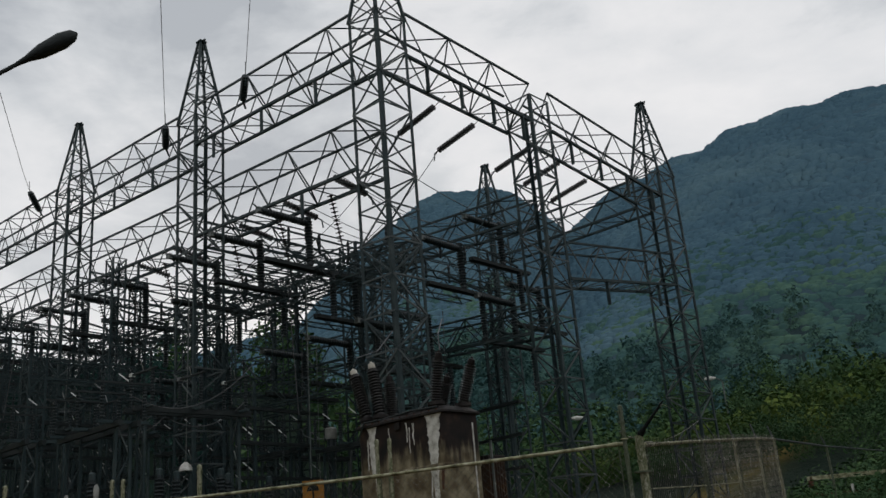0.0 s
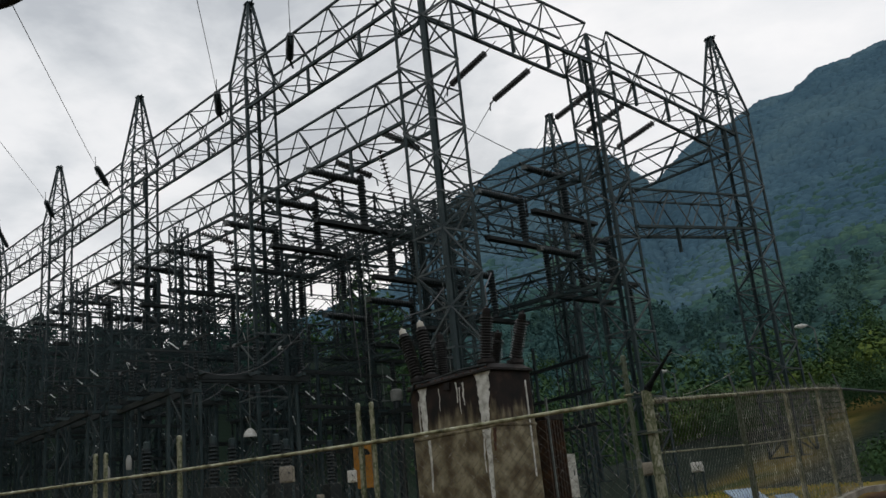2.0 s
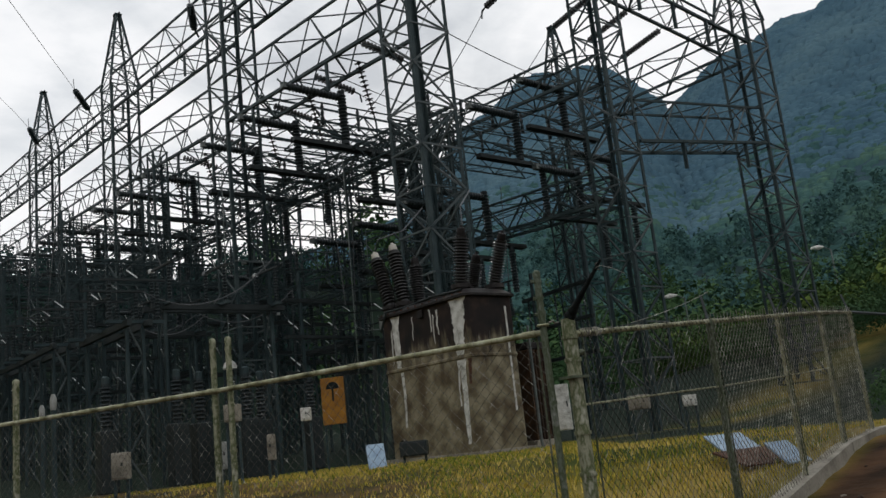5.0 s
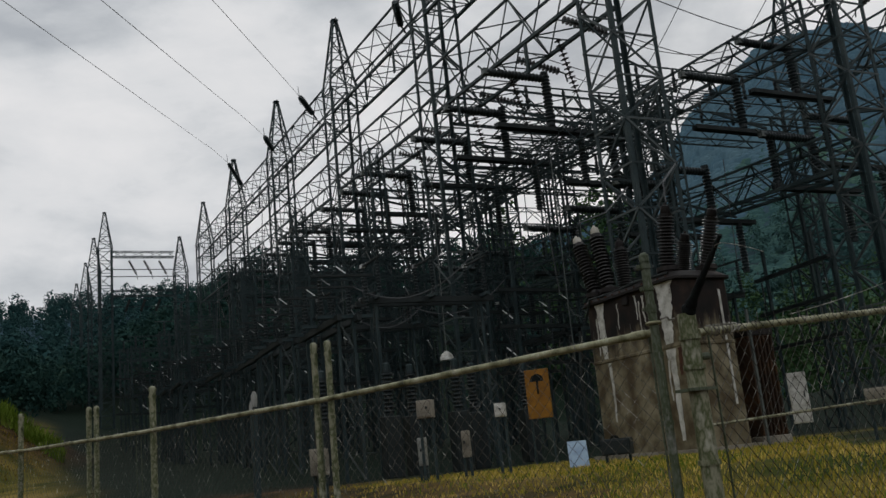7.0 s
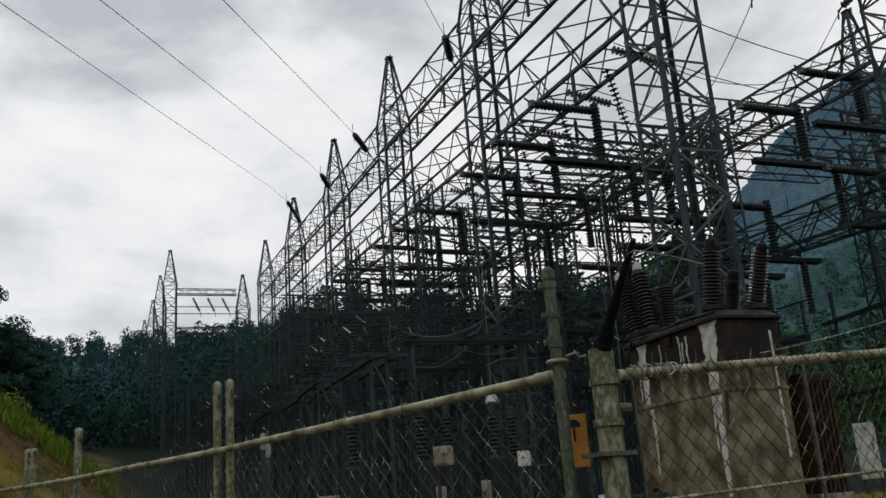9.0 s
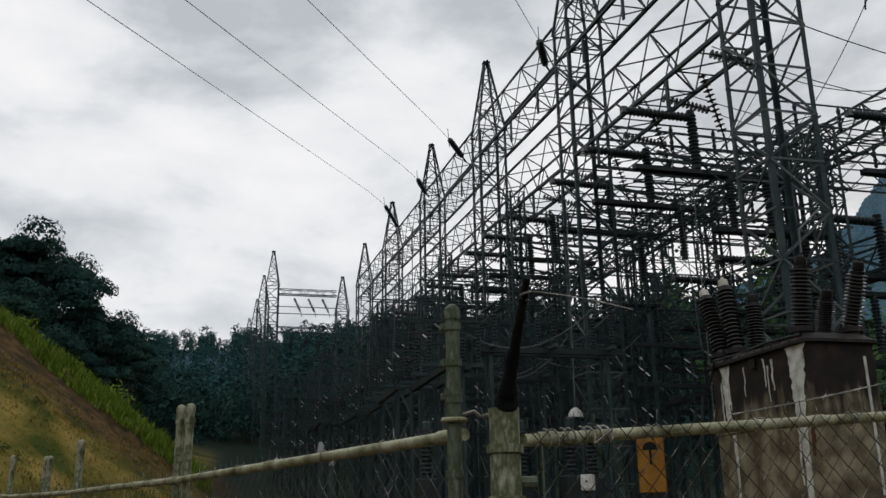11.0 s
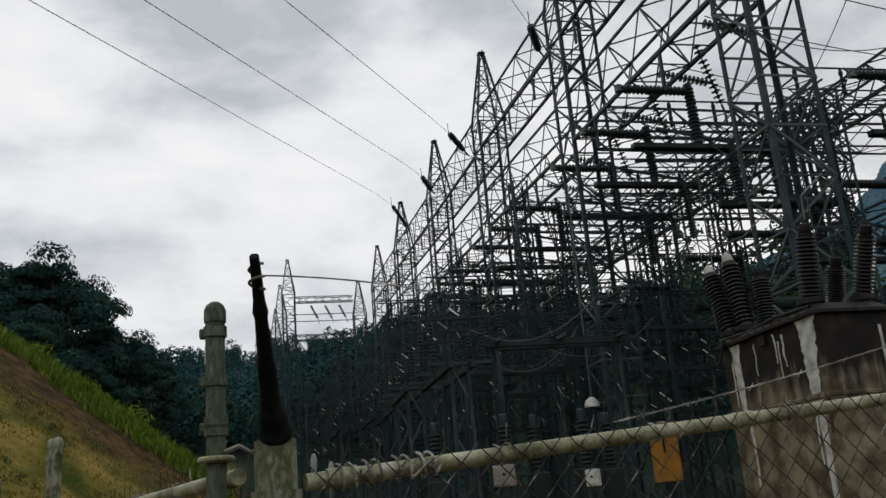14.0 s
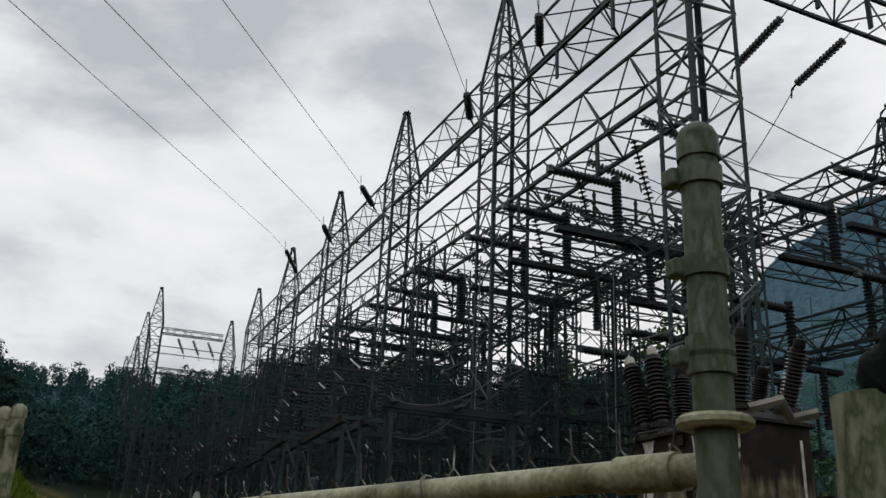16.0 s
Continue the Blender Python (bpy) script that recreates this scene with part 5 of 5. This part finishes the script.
# ---- vegetation ----
def leaf_cloud(centres, radii, per, size, seed, squash=0.8, up=0.3):
    """Many small leaf cards scattered in uneven clumps round each centre."""
    rng = np.random.default_rng(seed)
    c = np.repeat(np.asarray(centres, float), per, axis=0)
    r = np.repeat(np.asarray(radii, float), per)
    n = len(c)
    v = rng.normal(size=(n, 3))
    v /= np.linalg.norm(v, axis=1, keepdims=True)
    v[:, 2] = np.abs(v[:, 2]) * (1 + up) - up
    pos = c + v * (r * rng.uniform(0.55, 1.08, n))[:, None] * np.array([1, 1, squash])
    nrm = v + rng.normal(scale=0.3, size=(n, 3))
    nrm /= np.linalg.norm(nrm, axis=1, keepdims=True)
    t = np.cross(nrm, rng.normal(size=(n, 3)))
    t /= np.linalg.norm(t, axis=1, keepdims=True)
    b = np.cross(nrm, t)
    s = (np.repeat(np.full(len(centres), size) if np.isscalar(size) else np.asarray(size), per) * rng.uniform(0.6, 1.4, n))[:, None]
    k = rng.uniform(0.35, 0.8, (n, 1))
    verts = np.stack([pos - t * s * 0.5, pos + b * s * k * 0.5, pos + t * s * 0.6, pos - b * s * k * 0.5], 1).reshape(-1, 3)
    return verts, np.arange(n * 4).reshape(-1, 4)


def cloud_mesh(name, verts, faces, mat):
    me = bpy.data.meshes.new(name)
    me.from_pydata(verts.tolist(), [], faces.tolist())
    me.materials.append(mat)
    me.update()
    return me


def tree(name, at, h, spread, seed, leaf, label, bare=0.35):
    rng = random.Random(seed)
    t = thing(name, label, "tree", at, "trees")
    trunk = Mesh().lathe((0, 0, -0.5), (rng.uniform(-0.4, 0.4), rng.uniform(-0.4, 0.4), h * 0.75), [(0, h * 0.028), (0.4, h * 0.02), (1, h * 0.006)], 8)
    centres, radii = [], []
    for i in range(11):
        k = bare + (0.95 - bare) * i / 10
        q = i * 2.4 + rng.uniform(-0.4, 0.4)
        reach = spread * math.sin(math.pi * min(0.95, 0.3 + 0.68 * (i / 10))) * rng.uniform(0.65, 1.05)
        p = Vector((math.cos(q) * reach, math.sin(q) * reach, h * k))
        trunk.tube([(0, 0, h * (k - 0.22)), p * 0.5 + Vector((0, 0, h * (k - 0.1) * 0.5)), p], h * 0.006, 5)
        for _ in range(4):
            centres.append(p + Vector((rng.uniform(-1, 1), rng.uniform(-1, 1), rng.uniform(-0.5, 0.7))) * spread * 0.3)
            radii.append(spread * rng.uniform(0.16, 0.34))
    part("trunk", trunk, BARK, t, smooth=True)
    v, f = leaf_cloud([tuple(c) for c in centres], radii, 420, h * 0.019, seed)
    part("crown", cloud_mesh("crown", v, f, leaf), None, t)
    return t


rng = np.random.default_rng(12)
oak = [tree("tree", (0, 0, 0), 13.0, 4.6, s, LEAF_DARK, "dark broad-crowned forest tree at the top of the bank") for s in (1, 2, 3)]
spots = []
for az, r, el in ((113.5, 84, 24.5), (111.0, 80, 23.0), (109.2, 84, 21.3), (107.2, 78, 18.2), (105.0, 82, 16.2), (103.2, 80, 16.6), (101.6, 78, 17.2), (100.2, 80, 16.0), (98.4, 80, 13.3), (97.0, 84, 12.2), (95.6, 90, 11.2),
                  (108, 92, 18.5), (104, 94, 16.0), (100.8, 92, 15.5), (98, 95, 12.5), (115, 80, 25.0), (117, 84, 25.0), (110, 72, 19.5), (106, 72, 15.5), (102, 72, 14.0), (99, 73, 11.0), (112.2, 70, 20.0), (104.6, 74, 14.5)):
    x, y = 10 + r * math.cos(radians(az)), 3.8 + r * math.sin(radians(az))
    spots.append((x, y, (1.05 + r * math.tan(radians(el)) - floor_at(x, y)) / 14.4))
for i, (x, y, k) in enumerate(spots):
    m = pose(x, y, floor_at(x, y) - 0.2, 0, 0, 57 * i)
    c = oak[i] if i < 3 else copy_thing(oak[i % 3], m)
    c.matrix_basis = m
    c.scale = (min(k, 1.4), min(k, 1.4), k)


def woods(name, n, az, r, size, per, mat, seed, label, leaf=0.32, keep=None, lumps=1):
    """A wood of many crowns, joined; each crown is one or more lumps of leaves."""
    g = np.random.default_rng(seed)
    a = np.radians(g.uniform(az[0], az[1], n))
    d = np.sqrt(g.uniform(r[0] ** 2, r[1] ** 2, n))
    x, y = 5 + d * np.cos(a), 3 + d * np.sin(a)
    if keep is not None:
        ok = keep(x, y)
        x, y = x[ok], y[ok]
    s = g.uniform(size[0], size[1], len(x))
    z = height(x, y) + s * 0.75
    centre = np.stack([x, y, z], -1)
    if lumps > 1:
        k = np.tile(np.linspace(0, 1, lumps), len(x))
        centre, s = np.repeat(centre, lumps, axis=0), np.repeat(s, lumps)
        q = g.uniform(0, 2 * np.pi, len(s))
        reach = s * g.uniform(0.25, 0.75, len(s)) * (1 - 0.7 * k)
        centre = centre + np.stack([np.cos(q) * reach, np.sin(q) * reach, s * (1.7 * k - 0.5) * g.uniform(0.8, 1.15, len(s))], -1)
        s = s * g.uniform(0.38, 0.62, len(s))
    v, f = leaf_cloud(centre, s, per, s * leaf, seed, 0.9, 0.6)
    tagged(new(name, cloud_mesh(name, v, f, mat)), label, "woods", kind="stuff")


def off_yard(x, y):
    return ~((x > 6) & (x < 60) & (y > 4) & (y < 112)) & ~((bank_distance(x, y) > -3) & (y < 66) & (y > 20))


woods("far_woods", 900, (58, 125), (104, 190), (1.9, 3.3), 80, LEAF_DARK, 21, "dark woods beyond the switchyard", 0.3, off_yard, 7)
woods("far_woods", 2000, (60, 125), (180, 560), (3.2, 7.0), 44, LEAF_HILL_HAZE, 22, "dark wooded hills behind the yard, slightly haze-tinted", 0.38, None, 6)
woods("hillside_woods", 750, (-15, 62), (104, 260), (3.0, 6.0), 45, LEAF_MID, 23, "mixed green woods at the mountain's foot", 0.3, off_yard, 6)
woods("hillside_woods", 450, (-15, 62), (150, 330), (3.0, 6.5), 40, LEAF_SLOPE_HAZE, 46, "blue-green woods on the mountain's foot, haze in their colour", 0.4, off_yard, 6)


def canopy(name, n, az, r, size, mat, seed, label):
    """A far forest seen as many uneven crowns, joined."""
    g = np.random.default_rng(seed)
    a = np.radians(g.uniform(az[0], az[1], n))
    d = np.sqrt(g.uniform(r[0] ** 2, r[1] ** 2, n))
    x, y = 5 + d * np.cos(a), 3 + d * np.sin(a)
    s = g.uniform(size[0], size[1], n)
    z = height(x, y)
    rings = [(1.25, -1.7), (1.0, -0.05), (0.55, 0.18)]
    seg = 6
    q = np.linspace(0, 2 * np.pi, seg, endpoint=False)
    v = np.zeros((n, len(rings) * seg + 1, 3))
    for k, (rr, zz) in enumerate(rings):
        jit = g.uniform(0.65, 1.25, (n, seg))
        v[:, k * seg:(k + 1) * seg, 0] = x[:, None] + np.cos(q) * rr * s[:, None] * jit
        v[:, k * seg:(k + 1) * seg, 1] = y[:, None] + np.sin(q) * rr * s[:, None] * jit
        v[:, k * seg:(k + 1) * seg, 2] = (z + zz * s)[:, None] + g.uniform(-0.12, 0.12, (n, seg)) * s[:, None]
    v[:, -1] = np.stack([x, y, z + s * g.uniform(0.2, 0.4, n)], -1)
    one = []
    for k in range(len(rings) - 1):
        for i in range(seg):
            i2 = (i + 1) % seg
            one.append((k * seg + i, k * seg + i2, (k + 1) * seg + i2, (k + 1) * seg + i))
    f4 = (np.array(one)[None] + (np.arange(n) * v.shape[1])[:, None, None]).reshape(-1, 4).tolist()
    last = (len(rings) - 1) * seg
    tri = np.array([(last + i, last + (i + 1) % seg, v.shape[1] - 1) for i in range(seg)])
    f3 = (tri[None] + (np.arange(n) * v.shape[1])[:, None, None]).reshape(-1, 3).tolist()
    me = bpy.data.meshes.new(name)
    me.from_pydata(v.reshape(-1, 3).tolist(), [], f4 + f3)
    me.materials.append(mat)
    me.polygons.foreach_set("use_smooth", [True] * len(me.polygons))
    tagged(new(name, me), label, "woods", kind="stuff")


canopy("mountain_woods", 48000, (-12, 66), (360, 800), (1.6, 4.2), LEAF_HAZE, 24, "blue-green forest covering the mountain, distance haze in its colour")
canopy("slope_woods", 15000, (-14, 66), (140, 420), (1.3, 3.4), LEAF_SLOPE_HAZE, 28, "green forest on the lower mountain slope, lightly haze-tinted")
woods("bank_shrubs", 110, (94, 116), (38, 60), (0.12, 0.28), 40, LEAF_MID, 41, "small dark shrubs dotted over the bank", 0.4, lambda x, y: (bank_distance(x, y) > 0.3) & (y < 56))
woods("bushes", 60, (92, 98.5), (64, 76), (0.8, 1.6), 160, LEAF_BRIGHT, 29, "bright green bushes at the foot of the bank", 0.2)
woods("bushes", 650, (3, 36), (52, 112), (0.7, 1.8), 150, LEAF_OLIVE, 25, "bright green bushes on the slope beside the yard", 0.2, lambda x, y: x > 50)
woods("bushes", 260, (0, 38), (60, 115), (1.2, 3.0), 220, LEAF_MID, 26, "dark green bushes on the slope beside the yard", 0.14, keep=lambda x, y: x > 54)
woods("bushes", 900, (1, 32), (20, 60), (0.5, 1.3), 170, LEAF_MID, 43, "dense green bushes along the edge of the yard", 0.13, lambda x, y: (x > 20) & ((x > 48) | ((x - 10.1) * -0.222 + (y - 5.76) * 0.975 < -0.6) | ((x > 31) & (y < 15))))
woods("bushes", 160, (6, 20), (13, 26), (0.25, 0.6), 120, LEAF_MID, 47, "low dark green shrubs beyond the fence end", 0.16, lambda x, y: (x > 18.6) & (y < 12))
woods("yard_shrubs", 160, (58, 96), (96, 128), (1.2, 2.4), 240, LEAF_DARK, 27, "dark shrubs behind the switchgear", 0.1, lambda x, y: (x > 40) | (y > 118))
pine = tree("tree", (86, 15, floor_at(86, 15)), 15, 3.6, 8, LEAF_MID, "slender tree on the slope beside the yard", 0.45)
for x, y, k in ((80, 11, 0.9), (92, 12, 1.15), (95, 18, 0.9), (104, 40, 0.8)):
    c = copy_thing(pine, pose(x, y, floor_at(x, y) - 0.1, 0, 0, x * 7))
    c.scale = (k, k, k)


def blades(name, x, y, h, mat, seed, label, wide=0.05):
    """Single grass blades."""
    g = np.random.default_rng(seed)
    n = len(x)
    z = height(x, y) - 0.01
    hh = h * g.uniform(0.5, 1.2, n)
    q = g.uniform(0, 6.28, n)
    lean = hh * 0.45
    w = wide * g.uniform(0.6, 1.3, n)
    base = np.stack([x, y, z], -1)
    side = np.stack([np.cos(q), np.sin(q), 0 * q], -1) * w[:, None]
    tip = base + np.stack([np.cos(q + 1.4) * lean, np.sin(q + 1.4) * lean, hh], -1)
    mid = base + (tip - base) * 0.55 + np.stack([0 * q, 0 * q, hh * 0.12], -1)
    v = np.stack([base - side, base + side, mid + side * 0.6, tip, mid - side * 0.6], 1).reshape(-1, 3)
    tagged(new(name, cloud_mesh(name, v, np.arange(n * 5).reshape(-1, 5), mat)), label, "grass", kind="stuff")


n = 110000
gx, gy = 9.0 + 18 * rng.uniform(0, 1, n) ** 1.3, 5.5 + 17 * rng.uniform(0, 1, n) ** 1.3
ok = ((gx - 10.1) * 0.944 + (gy - 5.76) * 0.33 > 0.15) & ((gx - 10.1) * -0.222 + (gy - 5.76) * 0.975 > 0.15) & (rng.uniform(0, 1, n) < 0.55 + 0.45 * wobble(gx, gy, 0.8))
ok &= ~((np.abs(gx - TX) < 1.0) & (np.abs(gy - TY) < 2.0))
ok &= (gx < 18.5) | (gy > np.clip(gx - 6, 12, 22))
ok &= (rng.uniform(0, 1, n) < 0.12 + step(12.5, 15.5, gx) + (1 - step(9, 12, gy)))
blades("dry_grass", gx[ok], gy[ok], 0.075, DRY, 31, "short dry yellowish grass on the yard", 0.008)
ok2 = ok & (rng.uniform(0, 1, n) < 0.15 + 0.5 * step(0.0, 0.5, wobble(gx, gy, 0.55, 1.0)))
blades("green_grass", gx[ok2] + 0.04, gy[ok2], 0.09, LEAF_BRIGHT, 32, "patches of green grass on the yard", 0.008)
n = 70000
gx, gy = rng.uniform(-30, 8, n), rng.uniform(32, 62, n)
bd_ = bank_distance(gx, gy)
ok = (bd_ > 0) & (gy < 61.5 - 7.5 * np.clip(bd_ / 22, 0, 1) + 1.5 * wobble(gx, gy, 0.4)) & (rng.uniform(0, 1, n) < 0.45 + 0.35 * wobble(gx, gy, 0.6, 3) + 0.35 * wobble(gx, gy, 2.3, 1))
blades("dry_grass", gx[ok], gy[ok], 0.16, BANK_GRASS, 33, "dry grass covering the earth bank", 0.035)
n = 9000
gx, gy = rng.uniform(-34, 9, n), rng.uniform(61.0, 65.5, n)
ok = bank_distance(gx, gy) > 0.5
blades("tall_grass", gx[ok], gy[ok], 0.7, LEAF_BRIGHT, 34, "tall bright green grass along the top of the bank", 0.06)
